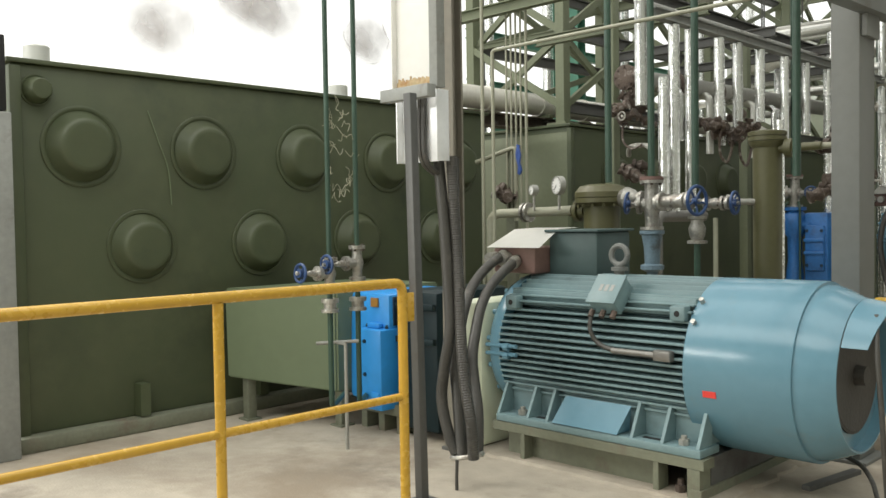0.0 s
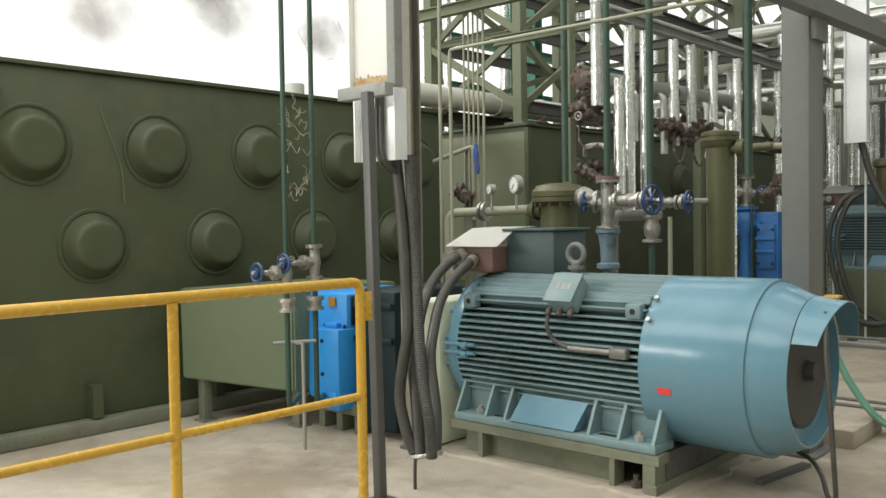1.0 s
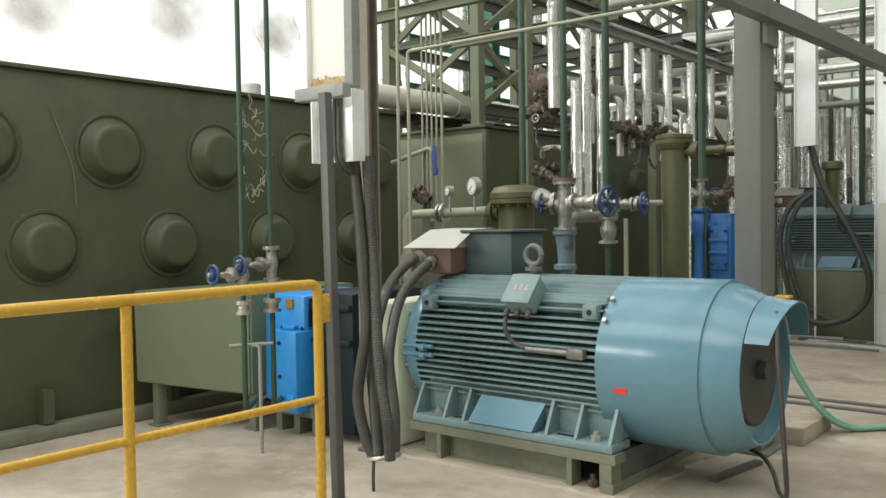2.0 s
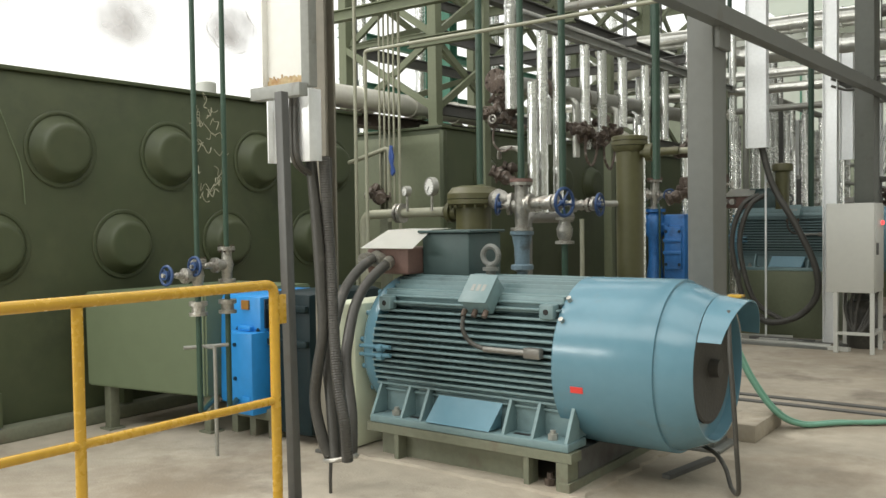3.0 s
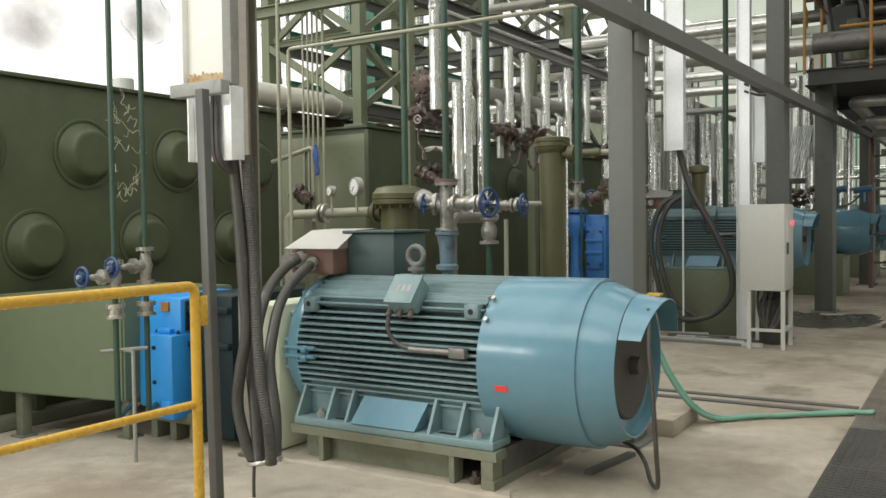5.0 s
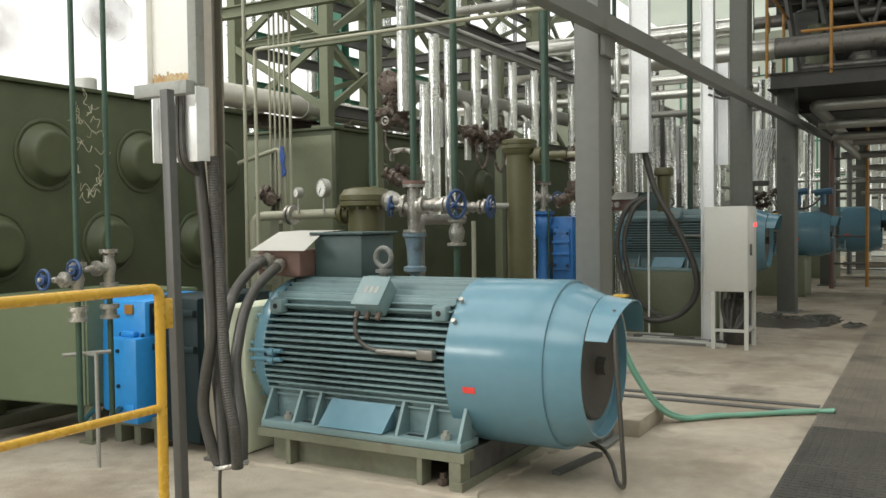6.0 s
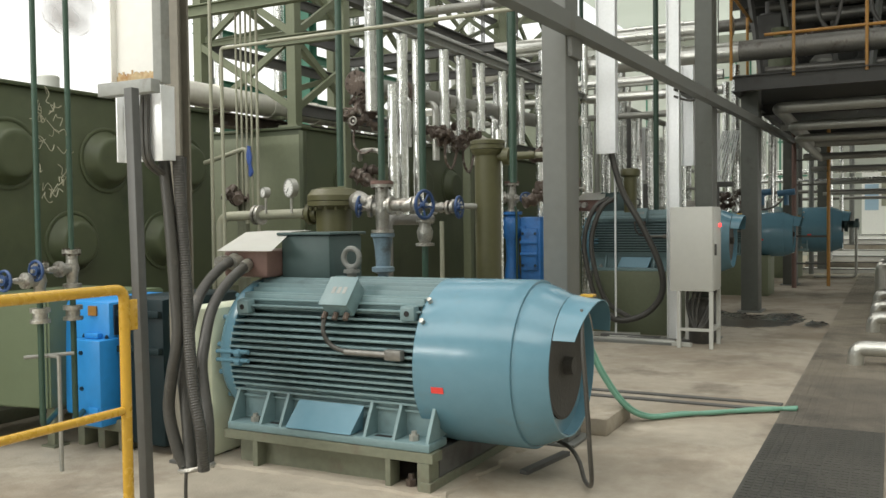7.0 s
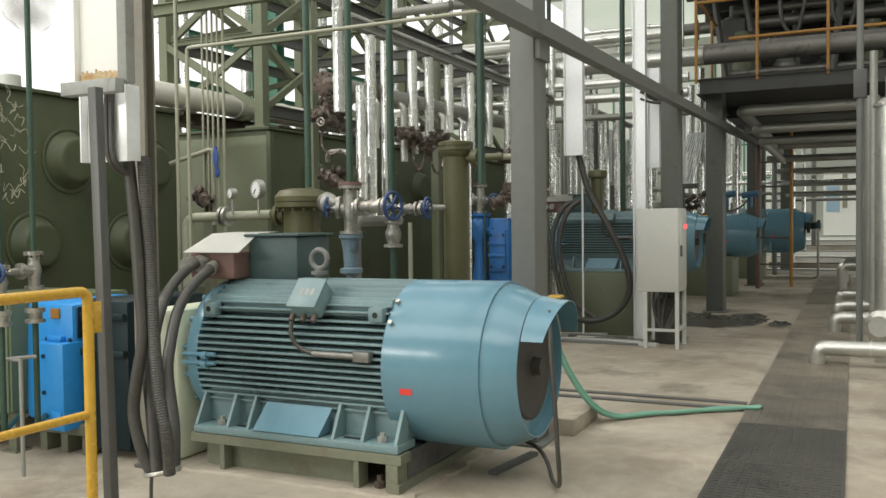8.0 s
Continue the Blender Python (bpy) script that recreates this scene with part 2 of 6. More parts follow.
# thin out towards the edge of the cloud, with ragged wisps
stc, flat_, far_, wisp = sn.new("ShaderNodeTexCoord"), sn.new("ShaderNodeVectorMath"), sn.new("ShaderNodeVectorMath"), sn.new("ShaderNodeTexNoise")
flat_.operation, far_.operation = "MULTIPLY", "LENGTH"
flat_.inputs[1].default_value = (0.0, 1.0, 1.3)
wisp.inputs["Scale"].default_value, wisp.inputs["Detail"].default_value = 1.5, 3
fade, ragged, dens = sn.new("ShaderNodeMapRange"), sn.new("ShaderNodeMapRange"), sn.new("ShaderNodeMath")
fade.interpolation_type = "SMOOTHSTEP"
fade.inputs["From Min"].default_value, fade.inputs["From Max"].default_value = 0.85, 0.1
ragged.inputs["From Min"].default_value, ragged.inputs["From Max"].default_value = 0.2, 0.8
ragged.inputs["To Max"].default_value = 0.85
dens.operation = "MULTIPLY"
sl.new(stc.outputs["Object"], flat_.inputs[0])
sl.new(flat_.outputs["Vector"], far_.inputs[0])
sl.new(far_.outputs["Value"], fade.inputs["Value"])
sl.new(stc.outputs["Object"], wisp.inputs["Vector"])
sl.new(wisp.outputs["Fac"], ragged.inputs["Value"])
sl.new(fade.outputs["Result"], dens.inputs[0])
sl.new(ragged.outputs["Result"], dens.inputs[1])
sl.new(dens.outputs[0], veil.inputs["Fac"])
sl.new(clear.outputs[0], veil.inputs[1])
sl.new(sn["Principled BSDF"].outputs[0], veil.inputs[2])
sl.new(veil.outputs[0], sn["Material Output"].inputs["Surface"])

# ---- mesh helpers ----
ORG = {}


def thing(name, at, label, category, group="", kind=""):
    """An Empty at the thing's base; its parts are then given in world metres."""
    ob = new(name)
    ob.location = at
    ob.empty_display_size = 0.2
    ORG[ob] = Vector(at)
    return tagged(ob, label, category, group, kind)


def mesh_of(name, bm, material, at=(0, 0, 0), smooth=False):
    if at != (0, 0, 0):
        bmesh.ops.translate(bm, verts=bm.verts, vec=-Vector(at))
    bmesh.ops.recalc_face_normals(bm, faces=bm.faces)
    me = bpy.data.meshes.new(name)
    bm.to_mesh(me)
    bm.free()
    me.materials.append(material)
    if smooth:
        me.polygons.foreach_set("use_smooth", [True] * len(me.polygons))
        me.set_sharp_from_angle(angle=radians(38))
    return me


def part(name, bm, material, parent, label="", smooth=True):
    root = parent
    while root.parent:
        root = root.parent
    ob = new(name, mesh_of(name, bm, material, ORG[root], smooth))
    ob.parent = parent
    if label:
        tagged(ob, label)
    return ob


def solo(name, bm, material, label, category, group="", kind="", smooth=True, at=None):
    """A thing of one mesh, its origin at its base."""
    lo = Vector((min(v.co.x for v in bm.verts), min(v.co.y for v in bm.verts), min(v.co.z for v in bm.verts)))
    hi = Vector((max(v.co.x for v in bm.verts), max(v.co.y for v in bm.verts), max(v.co.z for v in bm.verts)))
    base = Vector(((lo.x + hi.x) / 2, (lo.y + hi.y) / 2, lo.z)) if at is None else Vector(at)
    ob = new(name, mesh_of(name, bm, material, base, smooth))
    ob.location = base
    ORG[ob] = base
    return tagged(ob, label, category, group, kind)


def B():
    return bmesh.new()


def box(bm, x0, x1, y0, y1, z0, z1, bevel=0.0, m=None):
    vs = [bm.verts.new((x, y, z)) for x in (x0, x1) for y in (y0, y1) for z in (z0, z1)]
    fs = [bm.faces.new([vs[i] for i in q]) for q in ((0, 1, 3, 2), (4, 6, 7, 5), (0, 4, 5, 1), (2, 3, 7, 6), (0, 2, 6, 4), (1, 5, 7, 3))]
    if m is not None:
        for v in vs:
            v.co = m @ v.co
    if bevel:
        es = list({e for f in fs for e in f.edges})
        bmesh.ops.bevel(bm, geom=es, offset=bevel, segments=2, affect="EDGES", profile=0.5)
    return bm


def rings(bm, frames, seg=16, caps=True):
    """Skin a row of rings: each (centre, u, v, radius)."""
    rows = []
    for c, u, v, r in frames:
        rows.append([bm.verts.new(c + u * (r * math.cos(2 * math.pi * k / seg)) + v * (r * math.sin(2 * math.pi * k / seg))) for k in range(seg)])
    for a, b in zip(rows, rows[1:]):
        for k in range(seg):
            bm.faces.new((a[k], a[(k + 1) % seg], b[(k + 1) % seg], b[k]))
    if caps:
        bm.faces.new(rows[0])
        bm.faces.new(list(reversed(rows[-1])))
    return bm


def axes(d):
    d = d.normalized()
    u = d.orthogonal().normalized() if abs(d.z) > 0.99 else d.cross(Vector((0, 0, 1))).normalized()
    return u, d.cross(u).normalized()


def rod(bm, p, q, r, seg=16, r2=None):
    p, q = Vector(p), Vector(q)
    u, v = axes(q - p)
    return rings(bm, [(p, u, v, r), (q, u, v, r if r2 is None else r2)], seg)


def lathe(bm, p, q, profile, seg=24):
    """profile: (distance along p->q in metres, radius)."""
    p, q = Vector(p), Vector(q)
    d = (q - p).normalized()
    u, v = axes(d)
    return rings(bm, [(p + d * s, u, v, max(r, 1e-4)) for s, r in profile], seg)


def smooth_path(pts, n=8):
    pts = [Vector(p) for p in pts]
    out = []
    for i in range(len(pts) - 1):
        a, b, c, d = pts[max(i - 1, 0)], pts[i], pts[i + 1], pts[min(i + 2, len(pts) - 1)]
        for k in range(n):
            t = k / n
            out.append(0.5 * ((2 * b) + (c - a) * t + (2 * a - 5 * b + 4 * c - d) * t * t + (3 * b - a - 3 * c + d) * t ** 3))
    return out + [pts[-1]]


def tube(bm, pts, r, seg=10, n=8, rib=0.0, ribs=60):
    """A bent tube through the points; rib: depth of corrugation."""
    path = smooth_path(pts, n) if n > 1 else [Vector(p) for p in pts]
    if rib:
        length = [0.0]
        for a, b in zip(path, path[1:]):
            length.append(length[-1] + (b - a).length)
        fine, j = [], 0
        for k in range(ribs * 2 + 1):
            s = length[-1] * k / (ribs * 2)
            while j < len(path) - 2 and length[j + 1] < s:
                j += 1
            f = (s - length[j]) / max(length[j + 1] - length[j], 1e-9)
            fine.append(path[j].lerp(path[j + 1], min(f, 1)))
        path = fine
    frames, u = [], None
    for i, p in enumerate(path):
        d = (path[min(i + 1, len(path) - 1)] - path[max(i - 1, 0)]).normalized()
        if u is None:
            u, v = axes(d)
        else:
            u = (u - d * u.dot(d)).normalized()
            v = d.cross(u).normalized()
        frames.append((p, u, v, r - (rib if rib and i % 2 else 0)))
    return rings(bm, frames, seg)


def bent(bm, pts, r, bend=0.1, seg=14):
    """A pipe with straight runs and rounded elbows."""
    pts = [Vector(p) for p in pts]
    path = [pts[0]]
    for a, b, c in zip(pts, pts[1:], pts[2:]):
        k = min(bend, (b - a).length * 0.49, (c - b).length * 0.49)
        s, e = b + (a - b).normalized() * k, b + (c - b).normalized() * k
        for i in range(6):
            t = i / 5
            path.append(s * (1 - t) ** 2 + b * (2 * t * (1 - t)) + e * t * t)
    path.append(pts[-1])
    return tube(bm, path, r, seg, 1)


def beam(bm, p, q, w, h, flange=0.0):
    """A bar from p to q: plain, or an I-section when flange is its plate thickness."""
    p, q = Vector(p), Vector(q)
    d = (q - p).normalized()
    side = d.cross(Vector((0, 0, 1)))
    side = Vector((1, 0, 0)) if side.length < 0.01 else side.normalized()
    up = side.cross(d).normalized()
    m = Matrix((side, d, up)).transposed().to_4x4()
    m.translation = p
    n = (q - p).length
    if flange:
        box(bm, -w / 2, w / 2, 0, n, h / 2 - flange, h / 2, m=m)
        box(bm, -w / 2, w / 2, 0, n, -h / 2, -h / 2 + flange, m=m)
        box(bm, -flange * 0.4, flange * 0.4, 0, n, -h / 2 + flange, h / 2 - flange, m=m)
    else:
        box(bm, -w / 2, w / 2, 0, n, -h / 2, h / 2, m=m)
    return bm


def post_I(bm, x, y, z0, z1, w, d, t=0.014):
    """An upright H-section column: flanges face +y and -y."""
    box(bm, x - w / 2, x + w / 2, y - d / 2, y - d / 2 + t, z0, z1)
    box(bm, x - w / 2, x + w / 2, y + d / 2 - t, y + d / 2, z0, z1)
    box(bm, x - t * 0.4, x + t * 0.4, y - d / 2 + t, y + d / 2 - t, z0, z1)
    return bm


def bolt(bm, p, axis, r, h):
    p, a = Vector(p), Vector(axis)
    rod(bm, p, p + a * h, r, 6)
    rod(bm, p + a * h, p + a * (h * 1.6), r * 0.55, 8)
    return bm

# ---- the hall ----
bm = B()
box(bm, -17, 6, -8, 34, -0.3, 0)
solo("floor", bm, CONCRETE, "worn dusty grey-beige concrete factory floor", "floor", kind="structure", smooth=False)


def wall_strip(bm, along, fixed, a, b, z0, z1, t=0.25):
    if along == "x":
        box(bm, a, b, fixed - t / 2, fixed + t / 2, z0, z1)
    else:
        box(bm, fixed - t / 2, fixed + t / 2, a, b, z0, z1)


bm = B()
wall_strip(bm, "x", -8, -17, 6, 0, 3.9)
wall_strip(bm, "x", -8, -17, 6, 4.9, 8.2)
for k in range(7):
    wall_strip(bm, "x", -8, -17 + k * 3.75, -16.5 + k * 3.75, 3.9, 4.9)
solo("wall_south", bm, WALL, "pale painted hall wall with a band of high windows", "wall", kind="structure", smooth=False)
# unseen wall, its low openings added to go with the east fill
bm = B()
wall_strip(bm, "y", 6, -8, 34, 0, 1.2)
wall_strip(bm, "y", 6, -8, 34, 3.0, 8.2)
wall_strip(bm, "y", 6, -8, 12, 1.2, 3.0)
wall_strip(bm, "y", 6, 30, 34, 1.2, 3.0)
for k in range(3):
    wall_strip(bm, "y", 6, 16.3 + 4.5 * k, 16.6 + 4.5 * k, 1.2, 3.0)
solo("wall_east", bm, WALL, "pale painted hall wall, unseen, low openings added for the fill light", "wall", kind="structure", smooth=False)
bm = B()
wall_strip(bm, "x", 34, -17, 6, 0, 1.6)
wall_strip(bm, "x", 34, -17, 6, 7.9, 8.2)
wall_strip(bm, "x", 34, -2.6, 6, 1.6, 7.9)
for k in range(6):
    wall_strip(bm, "x", 34, -17 + 2.4 * k + (0.0 if k == 0 else -0.15), -16.7 + 2.4 * k, 1.6, 7.9)
solo("wall_north", bm, WALL, "white painted end wall of the hall with tall windows", "wall", kind="structure", smooth=False)
for k in range(6):
    x0, x1 = -16.7 + 2.4 * k, (-14.75 + 2.4 * k if k < 5 else -2.6)
    w = thing("window_%d" % (k + 1), ((x0 + x1) / 2, 34.0, 1.6), "tall steel-framed window in the end wall", "window", kind="structure")
    bm = B()
    for xx in (x0, (x0 + x1) / 2 - 0.03, x1 - 0.06):
        box(bm, xx, xx + 0.06, 33.95, 34.03, 1.6, 7.9)
    for zz in (1.6, 2.85, 4.1, 5.35, 6.6, 7.84):
        box(bm, x0, x1, 33.96, 34.02, zz, zz + 0.06)
    part("window_frame", bm, TEAL_STEEL, w, smooth=False)
    xm = (x0 + x1) / 2
    for xa, xb in ((x0 + 0.06, xm - 0.03), (xm + 0.03, x1 - 0.06)):
        for za, zb in ((1.66, 2.85), (2.91, 4.1), (4.16, 5.35), (5.41, 6.6), (6.66, 7.84)):
            bm = B()
            box(bm, xa, xb, 33.985, 33.993, za, zb)
            part("pane", bm, GLAZING, w, smooth=False)
bm = B()
box(bm, -400, 400, -400, 400, -0.5, -0.301)
solo("ground", bm, CONCRETE, "flat pale ground outside the hall", "ground", kind="structure", smooth=False)
bm = B()
wall_strip(bm, "y", -17, -8, 34, 0, 1.0)
for k in range(3):
    wall_strip(bm, "y", -17, 22 + k * 5, 22.4 + k * 5, 1.0, 8.2)
solo("wall_west", bm, WALL, "low wall and posts along the open side of the hall", "wall", kind="structure", smooth=False)
bm = B()
for ya, yb in ((-8, -5.2), (-0.8, 1.3), (4.7, 8.2), (9.8, 14.2), (15.8, 20.2), (21.8, 26.2)):
    box(bm, -8.6, 6, ya, yb, 8.2, 8.35)
far_roof = B()
box(far_roof, -8.6, 6, 26.2, 34, 8.22, 8.235)
solo("ceiling_glazing", far_roof, GLAZING, "milky glazed roof at the far end of the hall", "ceiling", kind="structure", smooth=False)
solo("ceiling", bm, ROOF, "grey sheet roof with long roof lights", "ceiling", kind="structure", smooth=False)

# ---- floor grating along the aisle ----
grate = thing("floor_grating", (-0.365, 10.5, 0.0), "dark steel checker plates covering the trench in the concrete floor", "floor grating")
plate_mesh = {}
y = 2.2
row = 0
while y < 24:
    xa, xb = -0.70, -0.035
    if not plate_mesh:
        bm = B()
        box(bm, xa, xb, y, y + 0.99, 0.002, 0.014, 0.003)
        # raised square treads
        for i in range(13):
            for j in range(19):
                cx, cy = xa + 0.020 + i * 0.049, y + 0.025 + j * 0.0505
                box(bm, cx, cx + 0.039, cy, cy + 0.040, 0.0135, 0.0172)
        ob = part("plate", bm, GRIT_PLATE, grate, smooth=False)
        plate_mesh["data"] = (ob.data, y)
        oily, dusty = ob.data.copy(), ob.data.copy()
        oily.materials[0], dusty.materials[0] = OILY_PLATE, DUSTY_PLATE
        ob.data = oily
    else:
        data, y0 = plate_mesh["data"]
        ob = new("plate", oily if y < 5.3 else dusty if y < 7.3 else data)
        ob.parent = grate
        ob.location = (0, y - y0, 0.0015 * ((row * 7) % 3))
    y += 1.0
    row += 1

# a shallow covered channel and lines in the floor, running across the bay
for yy, x0, x1, lab in ((6.62, -3.2, -0.72, "dark narrow steel strip let into the concrete floor"), (6.84, -3.2, -0.72, "narrow rusted steel strip let into the concrete floor")):
    bm = B()
    box(bm, x0, x1, yy, yy + 0.07, 0.0, 0.012, 0.003)
    solo("channel_cover", bm, DARK_STEEL, lab, "channel cover", smooth=False)

# ---- the long olive tank with round bosses ----


def vat(y0, y1, x, top, bosses, label):
    v = thing("process_tank", (x - 0.8, (y0 + y1) / 2, 0), label, "tank", "row of process tanks")
    bm = B()
    box(bm, x - 1.7, x, y0, y1, 0.10, top, 0.012)
    part("body", bm, TANK_GREEN, v)
    bm = B()
    box(bm, x - 1.74, x + 0.03, y0 - 0.03, y1 + 0.03, top + 0.001, top + 0.03, 0.004)
    part("top_flange", bm, TANK_GREEN, v)
    bm = B()
    box(bm, x - 1.75, x + 0.10, y0 - 0.05, y1 + 0.05, 0.0, 0.10, 0.015)
    part("plinth", bm, FRAME_GREEN, v)
    bm = B()
    box(bm, x - 0.02, x + 0.035, y0 - 0.02, y0 + 0.05, 0.1, top - 0.02, 0.006)
    part("corner_angle", bm, TANK_GREEN, v)
    for by, bz, r in bosses:
        bm = B()
        lathe(bm, (x, by, bz), (x + 1, by, bz), [(-0.01, r), (0.010, r), (0.014, r * 0.98), (0.014, r * 0.90), (0.008, r * 0.87), (0.016, r * 0.84), (0.04, r * 0.79), (0.085, r * 0.69), (0.104, r * 0.645), (0.112, r * 0.60), (0.114, r * 0.5), (0.112, r * 0.2), (0.112, 0)], 40)
        part("boss", bm, TANK_GREEN, v)
    return v


bosses1 = [(2.40 + 0.89 * k, 1.93, 0.266) for k in range(5)] + [(2.80 + 0.96 * k, 1.265, 0.255) for k in range(4)] + [(2.12, 2.27, 0.10)]
tank1 = vat(1.97, 6.35, -5.70, 2.43, bosses1, "olive green steel process tank with round pressed bosses on its side")
for yy, h in ((2.28, 0.17), (4.86, 0.16)):
    bm = B()
    lathe(bm, (-6.1, yy, 2.46), (-6.1, yy, 3), [(0, 0.085), (h - 0.01, 0.085), (h, 0.075), (h, 0)], 20)
    part("vent_stub", bm, BOX_GREY, tank1)
bm = B()
tube(bm, [(-5.69, 2.86, 2.2), (-5.685, 2.93, 2.0), (-5.685, 3.0, 1.8), (-5.685, 3.02, 1.55)], 0.0035, 6)
part("streak", bm, PALE_GREEN, tank1, "thin pale drip line down the tank side")
for yy in (2.75, 3.7, 4.6, 5.5):
    bm = B()
    beam(bm, (-5.70, yy, 0.22), (-5.60, yy, 0.22), 0.07, 0.22)
    part("rib", bm, TANK_GREEN, tank1)

tank2 = vat(7.72, 12.4, -5.70, 2.42, [(8.6 + 0.9 * k, 1.9, 0.28) for k in range(4)], "olive green steel process tank carrying a lattice tower")
# lighter green over the end face: the light it catches is put into colour
bm = B()
box(bm, -7.38, -5.72, 7.705, 7.722, 0.7, 2.36, 0.004)
part("end_plate", bm, TRUSS_GREEN, tank2)
tank3 = vat(13.6, 18.3, -5.70, 2.42, [], "olive green steel process tank further along the line")
tank4 = vat(19.4, 24.0, -5.70, 2.42, [], "olive green steel process tank at the far end of the line")

# pale green trough in front of the first tank
tr = thing("drain_trough", (-5.0, 3.4, 0.0), "pale green sheet steel trough on short legs beside the tank", "trough")
bm = B()
vs = [bm.verts.new(p) for p in ((-5.50, 3.31, 0.95), (-4.66, 3.66, 0.95), (-4.62, 4.6, 0.95), (-5.50, 4.6, 0.95), (-5.50, 3.32, 0.31), (-4.70, 3.69, 0.245), (-4.66, 4.6, 0.245), (-5.5, 4.6, 0.31))]
for q in ((0, 1, 5, 4), (1, 2, 6, 5), (2, 3, 7, 6), (3, 0, 4, 7), (4, 5, 6, 7), (0, 3, 2, 1)):
    bm.faces.new([vs[i] for i in q])
bmesh.ops.bevel(bm, geom=list(bm.edges), offset=0.012, segments=2, affect="EDGES")
part("body", bm, PALE_GREEN, tr)
for lx, ly, zt in ((-5.40, 3.44, 0.33), (-4.74, 3.76, 0.30), (-4.72, 4.5, 0.30), (-5.42, 4.5, 0.33)):
    bm = B()
    box(bm, lx - 0.035, lx + 0.035, ly - 0.035, ly + 0.035, 0, zt, 0.004)
    box(bm, lx - 0.06, lx + 0.06, ly - 0.06, ly + 0.06, 0, 0.012)
    part("leg", bm, FRAME_GREEN, tr)

# ---- guard rail ----
gr = thing("guard_rail", (-3.09, 1.3, 0), "yellow painted tubular steel guard rail", "railing")
RX = -3.09
bm = B()
bent(bm, [(RX, -0.17, 1.112), (RX, 2.83, 1.110), (RX, 2.83, 0.0)], 0.024, 0.05, 16)
part("top_rail", bm, YELLOW, gr)
bm = B()
rod(bm, (RX, -0.17, 0.565), (RX, 2.81, 0.56), 0.019, 14)
part("mid_rail", bm, YELLOW, gr)
for yy in (-0.17, 0.83, 1.83):
    bm = B()
    rod(bm, (RX, yy, 0), (RX, yy, 1.09), 0.022, 14)
    rod(bm, (RX, yy, 0), (RX, yy, 0.01), 0.06, 14)
    part("post", bm, YELLOW, gr)
bm = B()
box(bm, RX - 0.005, RX + 0.005, 2.85, 2.905, 0.92, 1.06, 0.003)
part("bracket", bm, YELLOW, gr)

# ---- steel upright with cable tray beside the rail ----
tp = thing("tray_support", (-3.15, 3.0, 0), "grey square steel post carrying a galvanised cable tray", "steel post")
bm = B()
box(bm, -3.143, -3.093, 2.945, 2.993, 0.0, 2.04, 0.004, Matrix.Translation((-3.115, 2.97, 0)) @ Matrix.Rotation(radians(-1.2), 4, "Y") @ Matrix.Translation((3.115, -2.97, 0)))
box(bm, -3.19, -3.04, 2.89, 3.05, 0.0, 0.012)
part("post", bm, POST_STEEL, tp)
bm = B()
box(bm, -3.50, -3.14, 3.07, 3.13, 2.035, 2.10, 0.003)
part("cross_angle", bm, WORN_GREY, tp)
bm = B()
box(bm, -3.188, -3.13, 3.132, 3.19, 2.085, 8.2, 0.004)
part("upper_post", bm, WORN_GREY, tp)

tray = thing("cable_tray", (-3.35, 3.25, 1.72), "bright galvanised sheet metal cable tray with rust at a joint", "cable tray")
bm = B()
box(bm, -3.505, -3.21, 3.235, 3.245, 1.72, 2.09, 0.002)
box(bm, -3.515, -3.505, 3.195, 3.285, 1.72, 2.09, 0.002)
box(bm, -3.21, -3.20, 3.195, 3.285, 1.72, 2.09, 0.002)
part("lower_length", bm, GALV, tray)
# strands added to the tray; their black stands in for the post's shade
for k in range(2):
    bm = B()
    tube(bm, [(-3.345 + 0.03 * k, 3.218, 2.09), (-3.35 + 0.03 * k, 3.214, 1.9), (-3.34 + 0.03 * k, 3.218, 1.73), (-3.33 + 0.03 * k, 3.30, 1.66)], 0.0145, 8, 5)
    part("cable", bm, RUBBER, tray, "black strand added in the tray, shade put into its colour")
bm = B()
box(bm, -3.52, -3.20, 3.215, 3.228, 2.10, 8.2, 0.002)
box(bm, -3.53, -3.52, 3.18, 3.28, 2.10, 8.2, 0.002)
ul = part("upper_length", bm, RUST_WHITE, tray)
bm = B()
rng = random.Random(3)
for k in range(30):
    xr = -3.518 + 0.0102 * k
    box(bm, xr, xr + 0.0102, 3.2105, 3.2142, 2.101, 2.152 + 0.03 * abs(noise.noise((k * 0.35, 0, 0))) + rng.uniform(0, 0.016))
part("rust_edge", bm, RUST_EDGE, ul, "orange rust along the sheet's lower edge")

c1 = thing("steel_column", (-3.70, 3.82, 0), "dark grey painted H-section steel column beside the rail", "column", "steel columns")
bm = B()
post_I(bm, -3.70, 3.82, 0.02, 8.2, 0.11, 0.09)
part("shaft", bm, COLUMN_BROWN, c1)
bm = B()
box(bm, -3.77, -3.63, 3.76, 3.88, 0.0, 0.02, 0.003)
part("base_plate", bm, DARK_STEEL, c1)

